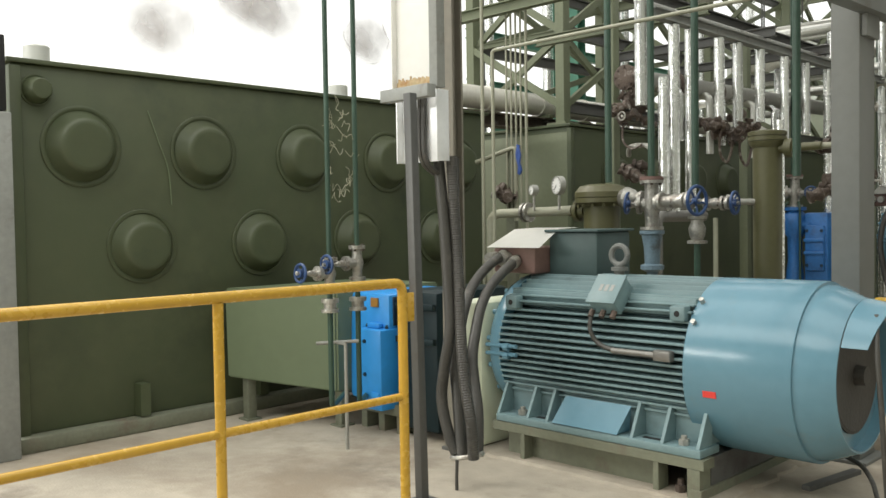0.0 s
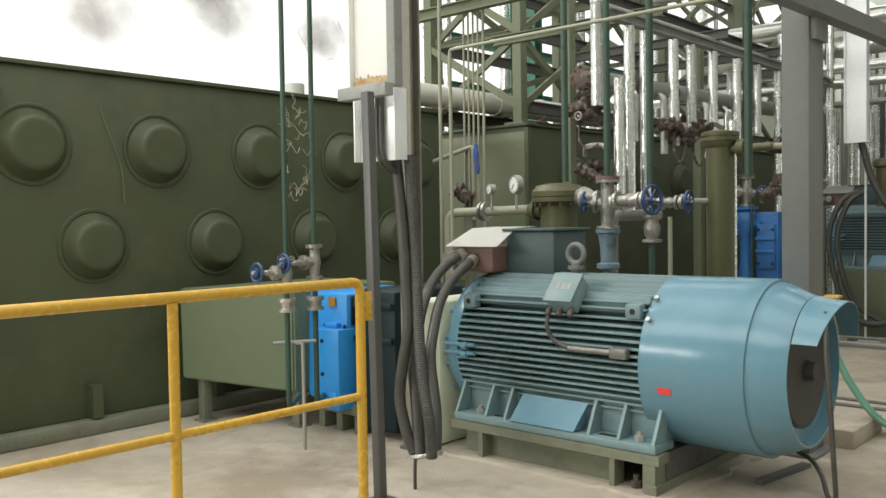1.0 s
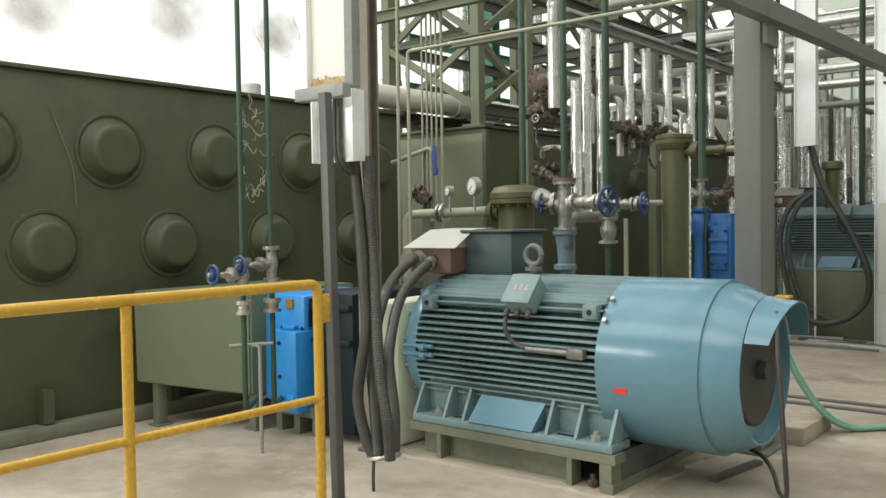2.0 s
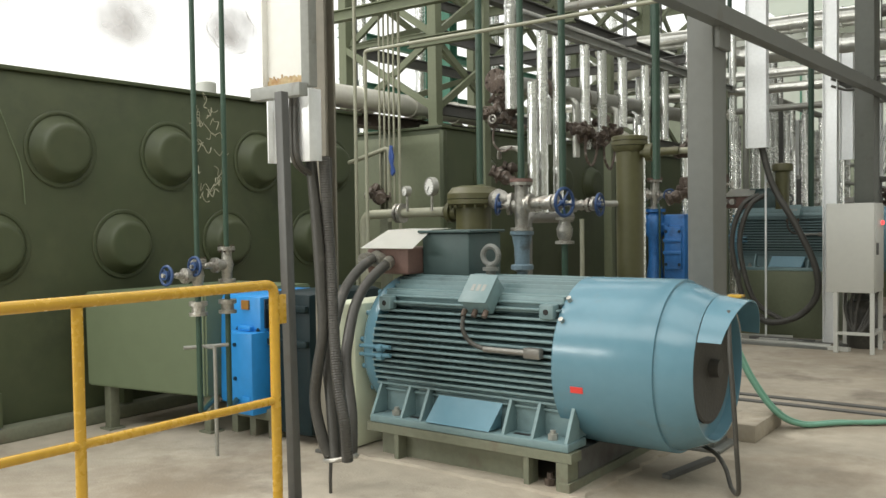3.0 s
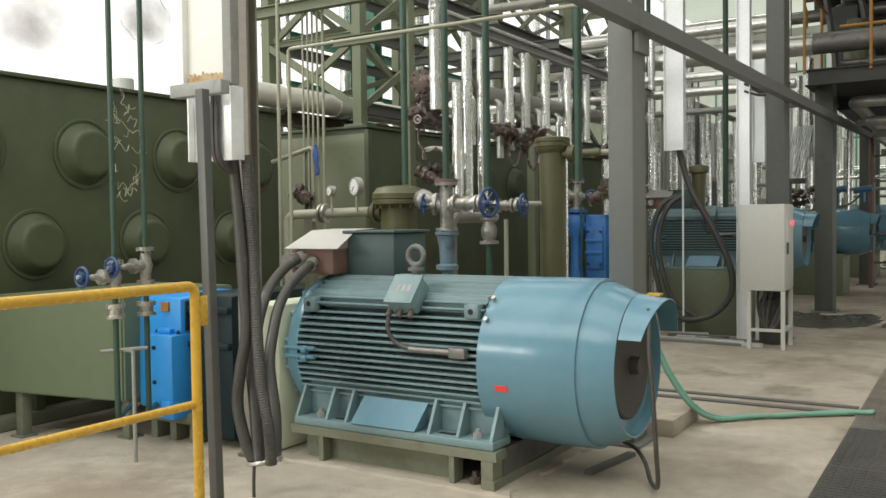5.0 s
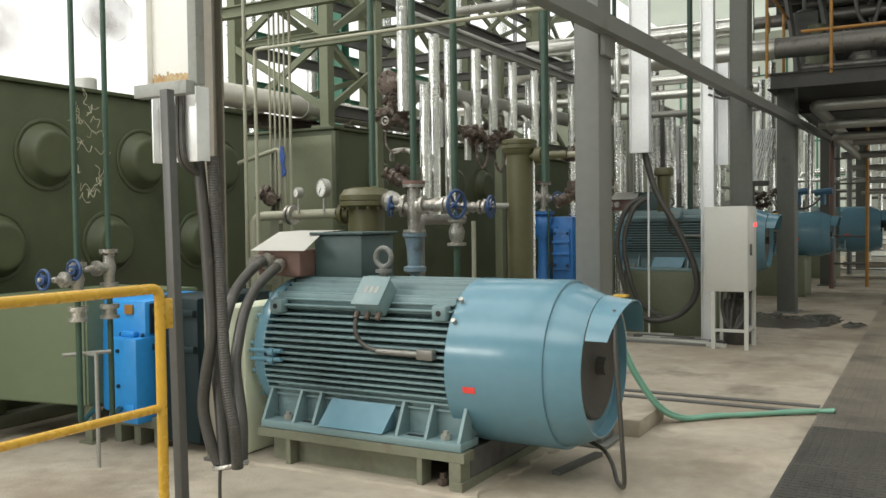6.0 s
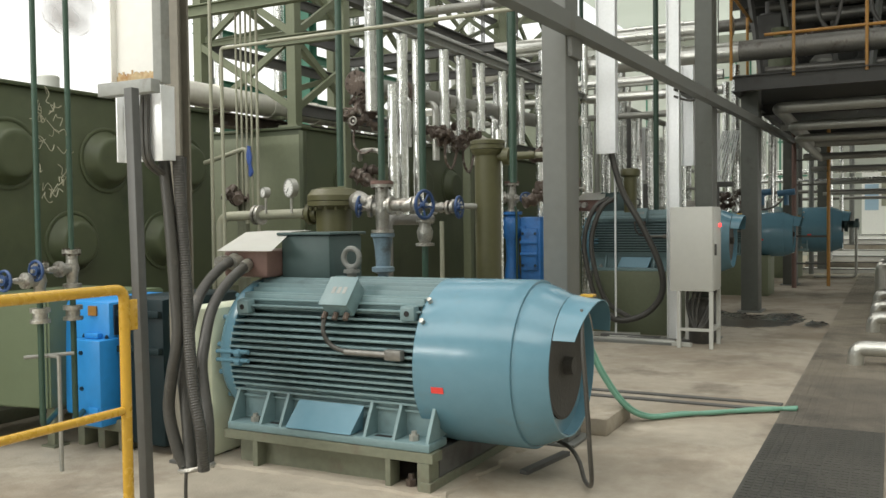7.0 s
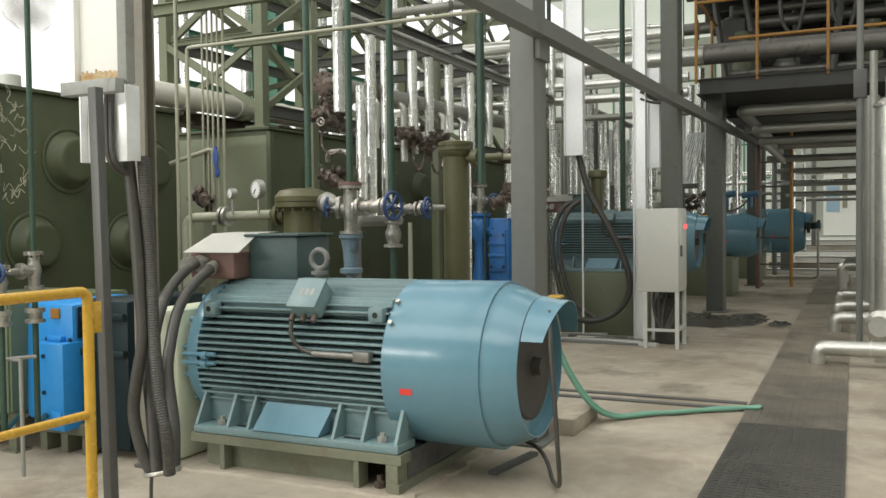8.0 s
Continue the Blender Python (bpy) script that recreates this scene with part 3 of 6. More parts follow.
# hanging corrugated conduits
hoses = [
    [(-3.320, 3.32, 1.75), (-3.285, 3.32, 1.42), (-3.250, 3.31, 1.06), (-3.230, 3.30, 0.83), (-3.270, 3.29, 0.61), (-3.290, 3.29, 0.44), (-3.240, 3.29, 0.26), (-3.200, 3.30, 0.17)],
    [(-3.240, 3.34, 1.75), (-3.235, 3.36, 1.30), (-3.200, 3.34, 1.05), (-3.160, 3.31, 0.78), (-3.110, 3.28, 0.55), (-3.050, 3.26, 0.36), (-3.055, 3.28, 0.17)],
    [(-3.290, 3.41, 1.75), (-3.320, 3.43, 1.25), (-3.310, 3.41, 0.95), (-3.280, 3.38, 0.66), (-3.230, 3.35, 0.44), (-3.170, 3.31, 0.16)],
]
for k, h in enumerate(hoses):
    bm = B()
    tube(bm, h, 0.031, 12, 10, 0.0026 if k == 1 else 0.0012, 120)
    solo("conduit", bm, RUBBER, "black corrugated flexible cable conduit hanging in a loop", "cable conduit", "hanging conduits")
for h in (
    [(-3.600, 4.19, 1.19), (-3.570, 4.02, 1.14), (-3.530, 3.85, 1.06), (-3.450, 3.68, 0.97), (-3.370, 3.53, 0.82), (-3.330, 3.46, 0.62), (-3.260, 3.42, 0.37), (-3.180, 3.36, 0.16)],
    [(-3.500, 4.19, 1.16), (-3.460, 4.00, 1.09), (-3.430, 3.85, 1.01), (-3.370, 3.70, 0.91), (-3.290, 3.56, 0.77), (-3.230, 3.47, 0.63), (-3.130, 3.40, 0.38), (-3.090, 3.35, 0.16)],
):
    bm = B()
    tube(bm, h, 0.031, 12, 10, 0.0012, 120)
    solo("conduit", bm, RUBBER, "black flexible cable conduit running up to the motor terminal box", "cable conduit", "motor conduits")
    bm = B()
    a, b_ = Vector(h[0]), Vector(h[1])
    rod(bm, a.lerp(b_, 0.12), a.lerp(b_, 0.38), 0.038, 14)
    solo("conduit_collar", bm, CAST, "bright metal collar on the conduit at the terminal box", "collar", "conduit collars")
bm = B()
tube(bm, [(-3.135 + 0.09 * math.cos(a * math.pi / 6), 3.315 + 0.07 * math.sin(a * math.pi / 6), 0.165 + 0.02 * math.cos(a * math.pi / 6)) for a in range(13)], 0.013, 8, 4)
solo("tie_ring", bm, CAST, "pale metal tie ring round the bundle of conduits", "tie ring")
bm = B()
tube(bm, [(-3.13, 3.235, 0.16), (-3.13, 3.23, 0.08), (-3.135, 3.235, 0.0)], 0.009, 8, 6)
solo("tie_rod", bm, RUBBER, "short threaded rod under the conduit bundle", "tie rod")

# ---- the electric motor ----
MX, MY, MZ = -2.2, 4.385, 0.627


def electric_motor():
    mo = thing("electric_motor", (-2.75, MY, 0.21), "large light blue finned electric motor with a drum fan cowl", "electric motor", "drive motors")
    # darker than the fins: shade in their gaps is put into the body's colour
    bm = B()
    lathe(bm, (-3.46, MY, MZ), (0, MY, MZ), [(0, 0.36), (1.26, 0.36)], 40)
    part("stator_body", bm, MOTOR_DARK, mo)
    # side fins, level plates standing out to the cylinder's outline
    n = 15
    for k in range(n):
        z = -0.235 + k * 0.0365
        w = math.sqrt(0.445 ** 2 - z * z)
        if z > 0.15:
            w -= (z - 0.15) * 0.12
        bm = B()
        for s in (-1, 1):
            box(bm, -3.455, -2.215, MY + s * (w if s < 0 else 0.2), MY + s * (0.2 if s < 0 else w), MZ + z - 0.0065, MZ + z + 0.0065, 0.002)
        part("fin", bm, MOTOR_FIN, mo)
    for k in range(13):
        yv = -0.27 + k * 0.045
        h = math.sqrt(0.45 ** 2 - yv * yv)
        bm = B()
        box(bm, -3.44, -2.22, MY + yv - 0.006, MY + yv + 0.006, MZ + 0.25, MZ + h, 0.002)
        part("fin", bm, MOTOR_FIN, mo)
    bm = B()
    box(bm, -3.45, -2.215, MY - 0.315, MY + 0.315, MZ + 0.26, MZ + 0.36, 0.02)
    part("shoulder", bm, MOTOR_FIN, mo)
    for z in (0.292, 0.325, 0.358):
        w = math.sqrt(0.447 ** 2 - z * z) + 0.035
        bm = B()
        box(bm, -3.45, -2.215, MY - w, MY + w, MZ + z - 0.005, MZ + z + 0.005, 0.002)
        part("fin", bm, MOTOR_FIN, mo)
    # drive end shield
    bm = B()
    lathe(bm, (-3.60, MY, MZ), (0, MY, MZ), [(0, 0.0), (0, 0.30), (0.02, 0.36), (0.06, 0.425), (0.10, 0.44), (0.15, 0.44), (0.15, 0)], 48)
    part("end_shield", bm, MOTOR_BLUE, mo)
    for k in range(10):
        a = radians(100 + k * 24)
        yy, zz = MY + 0.40 * math.cos(a), MZ + 0.40 * math.sin(a)
        bm = B()
        rod(bm, (-3.575, yy, zz), (-3.50, yy, zz), 0.017, 8)
        part("shield_bolt", bm, MOTOR_BLUE, mo)
    for zz in (MZ + 0.02, MZ - 0.03):
        bm = B()
        rod(bm, (-3.56, MY - 0.43, zz), (-3.30, MY - 0.46, zz + 0.01), 0.013, 8)
        rod(bm, (-3.40, MY - 0.45, zz), (-3.36, MY - 0.452, zz), 0.024, 8)
        part("drain_fitting", bm, MOTOR_BLUE, mo)
    # fan cowl
    bm = B()
    lathe(bm, (-2.225, MY, MZ), (0, MY, MZ), [(0, 0.40), (0, 0.446), (0.006, 0.452), (0.548, 0.452), (0.552, 0.449), (0.553, 0.436), (0.60, 0.428), (0.725, 0.372), (0.725, 0.362), (0.66, 0.355)], 64)
    part("fan_cowl", bm, MOTOR_BLUE, mo, "smooth glossy light blue drum cowl")
    bm = B()
    lathe(bm, (-1.575, MY, MZ), (0, MY, MZ), [(0, 0.356), (0.02, 0.356), (0.02, 0.0)], 40)
    part("end_plate", bm, MOTOR_BLUE, mo)
    # closed disc: the open intake's shaded inside is put into its colour
    bm = B()
    lathe(bm, (-1.552, MY, MZ), (0, MY, MZ), [(0, 0.285), (0.010, 0.285), (0.014, 0.27), (0.010, 0.262), (0.012, 0.05), (0.06, 0.045), (0.06, 0.0)], 36)
    part("air_intake", bm, INTAKE, mo, "dark round air intake")
    # intake hood: eight-sided shroud with a lip
    bm = B()
    r0, r1 = 0.376, 0.345
    seg = 22
    a0, a1 = radians(25), radians(152)
    ro, ri = [], []
    for k in range(seg + 1):
        a = a0 + (a1 - a0) * k / seg
        e = 0.085 + 0.065 * max(0, math.sin(a)) ** 1.5
        c, s = math.cos(a), math.sin(a)
        ro.append((bm.verts.new((-1.492, MY + r0 * c, MZ + r0 * s)), bm.verts.new((-1.492 + e, MY + r1 * c, MZ + r1 * s + 0.01))))
        ri.append((bm.verts.new((-1.492, MY + (r0 - 0.006) * c, MZ + (r0 - 0.006) * s)), bm.verts.new((-1.492 + e, MY + (r1 - 0.006) * c, MZ + (r1 - 0.006) * s + 0.01))))
    for k in range(seg):
        bm.faces.new((ro[k][0], ro[k][1], ro[k + 1][1], ro[k + 1][0]))
        bm.faces.new((ri[k][0], ri[k + 1][0], ri[k + 1][1], ri[k][1]))
        bm.faces.new((ro[k][1], ri[k][1], ri[k + 1][1], ro[k + 1][1]))
    part("intake_hood", bm, MOTOR_BLUE, mo)
    bm = B()
    box(bm, -1.46, -1.39, MY + 0.01, MY + 0.07, MZ + 0.366, MZ + 0.378)
    part("sticker", bm, YELLOW, mo, "small yellow sticker on the hood")
    bm = B()
    m = Matrix.Translation((-2.08, MY, MZ)) @ Matrix.Rotation(radians(12), 4, "X")
    box(bm, -0.035, 0.035, -0.4565, -0.452, -0.02, 0.012, 0.0, m)
    part("warning_label", bm, RED, mo, "small faded red label on the cowl")
    for yy, zz in ((-0.30, 0.345), (-0.385, 0.245)):
        bm = B()
        rod(bm, (-2.19, MY + yy * 0.98, MZ + zz * 0.98), (-2.19, MY + yy * 1.045, MZ + zz * 1.045), 0.013, 10)
        part("cowl_screw", bm, CAST, mo)
    # lifting lugs
    for xx in (-3.39, -2.28):
        bm = B()
        box(bm, xx - 0.045, xx + 0.045, MY - 0.40, MY - 0.33, MZ + 0.245, MZ + 0.325, 0.012)
        part("lifting_lug", bm, MOTOR_FIN, mo)
        bm = B()
        rod(bm, (xx, MY - 0.402, MZ + 0.285), (xx, MY - 0.395, MZ + 0.285), 0.016, 12)
        part("lug_hole", bm, DARK, mo)
    # eye bolt
    bm = B()
    ring = [(-2.85 + 0.055 * math.cos(k * math.pi / 8), MY - 0.05, 1.19 + 0.055 * math.sin(k * math.pi / 8)) for k in range(17)]
    tube(bm, ring, 0.017, 8, 1)
    rod(bm, (-2.85, MY - 0.05, 1.04), (-2.85, MY - 0.05, 1.135), 0.03, 12)
    rod(bm, (-2.85, MY - 0.05, 1.10), (-2.85, MY - 0.05, 1.12), 0.05, 12)
    part("eye_bolt", bm, GREY_STEEL, mo)
    # small connection box on the shoulder
    bm = B()
    m = Matrix.Translation((-2.70, MY - 0.37, MZ + 0.36)) @ Matrix.Rotation(radians(48), 4, "X")
    box(bm, -0.086, 0.086, -0.092, 0.092, -0.055, 0.045, 0.01, m)
    cb = part("connection_box", bm, MOTOR_FIN, mo)
    bm = B()
    box(bm, -0.093, 0.093, -0.099, 0.099, 0.0452, 0.060, 0.006, m)
    part("lid", bm, MOTOR_FIN, cb)
    bm = B()
    for k, (bx, w, h) in enumerate(((-0.04, 0.022, 0.045), (-0.005, 0.022, 0.045), (0.03, 0.022, 0.045))):
        box(bm, bx, bx + w, -0.02, -0.02 + h, 0.0602, 0.0615, 0.0, m)
    part("nameplate", bm, WORN_GREY, cb, "raised plain maker's mark")
    for bx in (-0.07, 0.0, 0.07):
        bm = B()
        p, q = m @ Vector((bx, -0.105, -0.005)), m @ Vector((bx, -0.145, -0.01))
        rod(bm, p, q, 0.016, 10)
        part("cable_gland", bm, RUSTY, cb)
    bm = B()
    tube(bm, [(-2.76, MY - 0.47, 0.87), (-2.75, MY - 0.49, 0.80), (-2.70, MY - 0.48, 0.73), (-2.58, MY - 0.475, 0.70), (-2.36, MY - 0.475, 0.695), (-2.30, MY - 0.47, 0.695)], 0.013, 8, 8)
    part("cable", bm, RUBBER, mo)
    bm = B()
    rod(bm, (-2.62, MY - 0.478, 0.702), (-2.30, MY - 0.472, 0.700), 0.017, 10)
    box(bm, -2.37, -2.27, MY - 0.49, MY - 0.44, 0.672, 0.728, 0.008)
    part("cable_clip", bm, DARK_PIPE, mo, "short dull metal sleeve over the cable")
    # feet
    for s in (-1, 1):
        bm = B()
        ya, yb = sorted((MY + s * 0.50, MY + s * 0.30))
        box(bm, -3.43, -2.10, ya, yb, 0.212, 0.255, 0.006)
        f = part("foot", bm, MOTOR_FIN, mo)
        bm = B()
        vs = []
        for xx in (-3.41, -2.12):
            vs += [bm.verts.new((xx, MY + s * 0.36, 0.256)), bm.verts.new((xx, MY + s * 0.36, 0.47)), bm.verts.new((xx + (0.09 if xx < -3 else -0.05), MY + s * 0.30, 0.47)), bm.verts.new((xx, MY + s * 0.26, 0.256))]
        for q in ((0, 1, 2, 3), (4, 7, 6, 5), (0, 4, 5, 1), (1, 5, 6, 2), (2, 6, 7, 3), (3, 7, 4, 0)):
            bm.faces.new([vs[i] for i in q])
        part("foot_web", bm, MOTOR_FIN, f)
        for xx in (-3.42, -3.20, -3.06, -2.50, -2.32, -2.12):
            bm = B()
            t = 0.009
            a = [(MY + s * 0.49, 0.256), (MY + s * 0.355, 0.256), (MY + s * 0.355, 0.43), (MY + s * 0.40, 0.43)]
            va = [bm.verts.new((xx - t, *p)) for p in a]
            vb = [bm.verts.new((xx + t, *p)) for p in a]
            bm.faces.new(va)
            bm.faces.new(list(reversed(vb)))
            for k in range(4):
                bm.faces.new((va[k], va[(k + 1) % 4], vb[(k + 1) % 4], vb[k]))
            part("gusset", bm, MOTOR_FIN, f, smooth=False)
        for xx in (-3.27, -2.22):
            bm = B()
            bolt(bm, (xx, MY + s * 0.44, 0.256), (0, 0, 1), 0.028, 0.03)
            part("bolt", bm, DULL_PIPE, f)
        for xx in (-3.12, -2.41):
            bm = B()
            box(bm, xx - 0.05, xx + 0.05, MY + s * 0.43 - 0.015, MY + s * 0.43 + 0.015, 0.2555, 0.258)
            part("slot", bm, DARK, f)
    bm = B()
    vs = [bm.verts.new(p) for p in ((-3.01, MY - 0.505, 0.26), (-2.58, MY - 0.505, 0.26), (-2.54, MY - 0.42, 0.405), (-2.97, MY - 0.42, 0.405), (-3.01, MY - 0.38, 0.26), (-2.58, MY - 0.38, 0.26))]
    for q in ((0, 1, 2, 3), (0, 3, 4), (1, 5, 2), (3, 2, 5, 4), (0, 4, 5, 1)):
        bm.faces.new([vs[i] for i in q])
    part("sloping_cover", bm, MOTOR_BLUE, mo)
    # terminal box
    bm = B()
    box(bm, -3.36, -3.00, MY - 0.06, MY + 0.30, MZ + 0.40, 1.325, 0.015)
    tb = part("terminal_box", bm, MOTOR_DARK, mo)
    bm = B()
    box(bm, -3.38, -2.98, MY - 0.08, MY + 0.32, 1.326, 1.342, 0.005)
    part("lid", bm, MOTOR_DARK, tb)
    bm = B()
    vs = [bm.verts.new(p) for p in ((-3.69, MY - 0.27, 1.235), (-3.27, MY - 0.27, 1.235), (-3.31, MY - 0.02, 1.345), (-3.67, MY - 0.02, 1.345), (-3.31, MY + 0.20, 1.352), (-3.67, MY + 0.20, 1.352))]
    faces = [bm.faces.new([vs[i] for i in q]) for q in ((0, 1, 2, 3), (3, 2, 4, 5))]
    bmesh.ops.solidify(bm, geom=faces, thickness=0.012)
    part("cable_hood", bm, WHITE_PAINT, tb, "bent white sheet metal hood over the cable entry")
    bm = B()
    box(bm, -3.70, -3.36, MY - 0.20, MY + 0.20, 1.07, 1.235, 0.02)
    part("gland_plate", bm, RED_BROWN, tb, "red primed cable entry box")
    for xx in (-3.675, -3.575):
        bm = B()
        rod(bm, (xx, MY - 0.19, 1.165), (xx, MY - 0.27, 1.16), 0.042, 12)
        part("cable_gland", bm, CAST, tb)
    return mo


motor = electric_motor()


def motor_base():
    ba = thing("base_frame", (-2.75, MY, 0.0), "green-grey welded steel base frame under the motor", "steel base", "motor bases")
    for s in (-1, 1):
        yc = MY + s * 0.45
        bm = B()
        beam(bm, (-3.45, yc, 0.185), (-2.08, yc, 0.185), 0.11, 0.05)
        part("rail", bm, FRAME_GREEN, ba, smooth=False)
        bm = B()
        box(bm, -3.40, -2.37, yc + 0.028, yc + 0.04, 0.012, 0.158)
        part("web_plate", bm, FRAME_GREEN, ba, smooth=False)
        for xx in (-3.23, -2.35):
            bm = B()
            box(bm, xx - 0.016, xx + 0.016, yc - 0.05, yc + 0.05, 0.0, 0.16, 0.003)
            part("stub", bm, FRAME_GREEN, ba, smooth=False)
        bm = B()
        box(bm, -2.17, -2.10, yc - 0.055, yc + 0.055, 0.0, 0.158, 0.003)
        part("end_stub", bm, FRAME_GREEN, ba, smooth=False)
    for xx in (-3.40, -2.70, -2.13):
        bm = B()
        beam(bm, (xx, MY - 0.39, 0.12 if xx > -2.2 else 0.175), (xx, MY + 0.39, 0.12 if xx > -2.2 else 0.175), 0.06, 0.16 if xx > -2.2 else 0.06)
        part("cross_member", bm, DARK_STEEL, ba, smooth=False)
    bm = B()
    beam(bm, (-2.12, MY - 0.52, 0.03), (-2.12, MY + 0.8, 0.03), 0.07, 0.06)
    part("floor_angle", bm, FRAME_GREEN, ba, smooth=False)
    for xx, yy in ((-2.24, MY - 0.44),):
        bm = B()
        bolt(bm, (xx, yy, 0.0), (0, 0, 1), 0.03, 0.05)
        part("anchor_bolt", bm, RUSTY, ba)
    return ba


base = motor_base()
bm = B()
rng = random.Random(6)
ring = []
for (ax_, ay_), (bx_, by_) in zip(((-3.5, MY - 0.56), (-2.0, MY - 0.55), (-1.98, MY + 0.62), (-3.5, MY + 0.62)), ((-2.0, MY - 0.55), (-1.98, MY + 0.62), (-3.5, MY + 0.62), (-3.5, MY - 0.56))):
    for k in range(16):
        ring.append((ax_ + (bx_ - ax_) * k / 16 + rng.uniform(-0.025, 0.025), ay_ + (by_ - ay_) * k / 16 + rng.uniform(-0.025, 0.025)))
low_ = [bm.verts.new((x, y, 0.0)) for x, y in ring]
top_ = [bm.verts.new((x * 0.985 - 2.75 * 0.015, y * 0.985 + MY * 0.015, 0.014)) for x, y in ring]
bm.faces.new(top_)
for k in range(len(ring)):
    bm.faces.new((low_[k], low_[(k + 1) % len(ring)], top_[(k + 1) % len(ring)], top_[k]))
solo("grout_pad", bm, CONCRETE, "thin rough cement pad under the motor base", "cement pad")

# coupling guard, gearbox and pump in line with the motor
bm = B()
box(bm, -3.868, -3.612, MY - 0.42, MY + 0.35, 0.0, 0.90, 0.03)
g = solo("coupling_guard", bm, CREAM, "pale cream-green sheet steel coupling guard between motor and gearbox", "guard")

pu = thing("process_pump", (-4.42, 3.95, 0.0), "bright blue cast pump casing with a dark navy end", "pump", "blue pumps")
bm = B()
box(bm, -4.70, -4.28, 3.80, 4.50, 0.20, 0.93, 0.03)
box(bm, -4.52, -4.262, 3.705, 3.90, 0.17, 0.70, 0.012)
lathe(bm, (-4.60, 3.84, 0.57), (-4.60, 4.6, 0.57), [(0, 0.30), (0.02, 0.33), (0.6, 0.33), (0.6, 0)], 32)
part("casing", bm, BLUE, pu)
bm = B()
box(bm, -4.46, -4.34, 3.76, 3.80, 0.701, 0.735, 0.008)
part("rib", bm, BLUE, pu)
# thin navy sheet that puts the shaded side of the block into colour
bm = B()
box(bm, -4.279, -4.268, 3.83, 4.4, 0.72, 0.91, 0.004)
part("flank_plate", bm, NAVY, pu, "dark sheet on the upper block, its flank's shade put into colour")
for xa, xb, za, zb in ((-4.36, -4.28, 0.20, 0.29), (-4.50, -4.44, 0.22, 0.27)):
    bm = B()
    box(bm, xa, xb, 3.697, 3.7048, za, zb, 0.003)
    part("pad", bm, BLUE, pu)
for k in range(4):
    bm = B()
    bolt(bm, (-4.49 + 0.065 * k, 3.79, 0.703), (0, 0, 1), 0.012, 0.014)
    part("cover_bolt", bm, NAVY, pu)
for zz in (0.40, 0.62):
    bm = B()
    bolt(bm, (-4.42, 3.705, zz), (0, -1, 0), 0.014, 0.01)
    part("plug", bm, NAVY, pu)
bm = B()
box(bm, -4.45, -4.38, 3.787, 3.799, 0.84, 0.90)
part("nameplate", bm, DARK_ORANGE, pu, "small worn yellow maker's plate")
bm = B()
box(bm, -4.255, -3.875, 3.84, 4.55, 0.05, 0.96, 0.04)
box(bm, -4.24, -3.89, 3.815, 3.845, 0.62, 0.66, 0.005)
box(bm, -4.24, -3.89, 3.815, 3.845, 0.84, 0.88, 0.005)
part("gear_end", bm, GEAR_NAVY, pu, "dark navy gear case")
bm = B()
box(bm, -4.66, -4.20, 3.82, 4.5, 0.12, 0.197, 0.01)
for xx in (-4.60, -4.42, -4.24):
    box(bm, xx - 0.03, xx + 0.03, 3.84, 4.45, 0.0, 0.118, 0.004)
part("pedestal", bm, FRAME_GREEN, pu)


def hand_valve(name, c, axis, wheel, r, body=CAST, group="valves", label="cast steel gate valve with a blue handwheel", h=0.30, g=1.0, run=(0, 0, 1)):
    """A flanged gate valve on a pipe along run: c is its centre, axis the spindle's way, wheel the distance to the wheel."""
    c, a, run = Vector(c), Vector(axis).normalized(), Vector(run).normalized()
    v = thing(name, c - run * (h / 2), label, "valve", group)
    bm = B()
    lathe(bm, c - run * (h / 2), c + run, [(0, 0), (0, 0.085 * g), (0.022, 0.085 * g), (0.022, 0.05 * g), (h * 0.3, 0.052 * g), (h * 0.5, 0.068 * g), (h * 0.7, 0.052 * g), (h - 0.022, 0.05 * g), (h - 0.022, 0.085 * g), (h, 0.085 * g), (h, 0)], 18)
    part("body", bm, body, v)
    bm = B()
    lathe(bm, c, c + a, [(0.02, 0.055 * g), (0.07, 0.05 * g), (0.075, 0.075 * g), (0.10, 0.075 * g), (0.105, 0.035 * g), (wheel * 0.7, 0.028 * g), (wheel * 0.72, 0.012), (wheel + 0.03, 0.012), (wheel + 0.03, 0)], 14)
    part("bonnet", bm, body, v)
    bm = B()
    u, w = axes(a)
    p = c + a * wheel
    tube(bm, [p + u * (r * math.cos(k * math.pi / 10)) + w * (r * math.sin(k * math.pi / 10)) for k in range(21)], 0.004 + 0.085 * r, 8, 1)
    for k in range(5):
        d = u * math.cos(k * math.tau / 5 + 0.4) + w * math.sin(k * math.tau / 5 + 0.4)
        rod(bm, p - a * 0.012 + d * 0.02, p + d * r, 0.003 + 0.055 * r, 6)
    rod(bm, p - a * 0.025, p + a * 0.015, 0.028, 10)
    part("handwheel", bm, WHEEL_BLUE, v)
    for k in range(6):
        t = k * math.pi / 3 + 0.3
        bm = B()
        fu, fw = axes(run)
        q = c + (fu * math.cos(t) + fw * math.sin(t)) * (0.07 * g) + run * (h / 2 - 0.035)
        bolt(bm, q, run, 0.011 * g, 0.03)
        part("flange_bolt", bm, RUSTY, v)
    return v


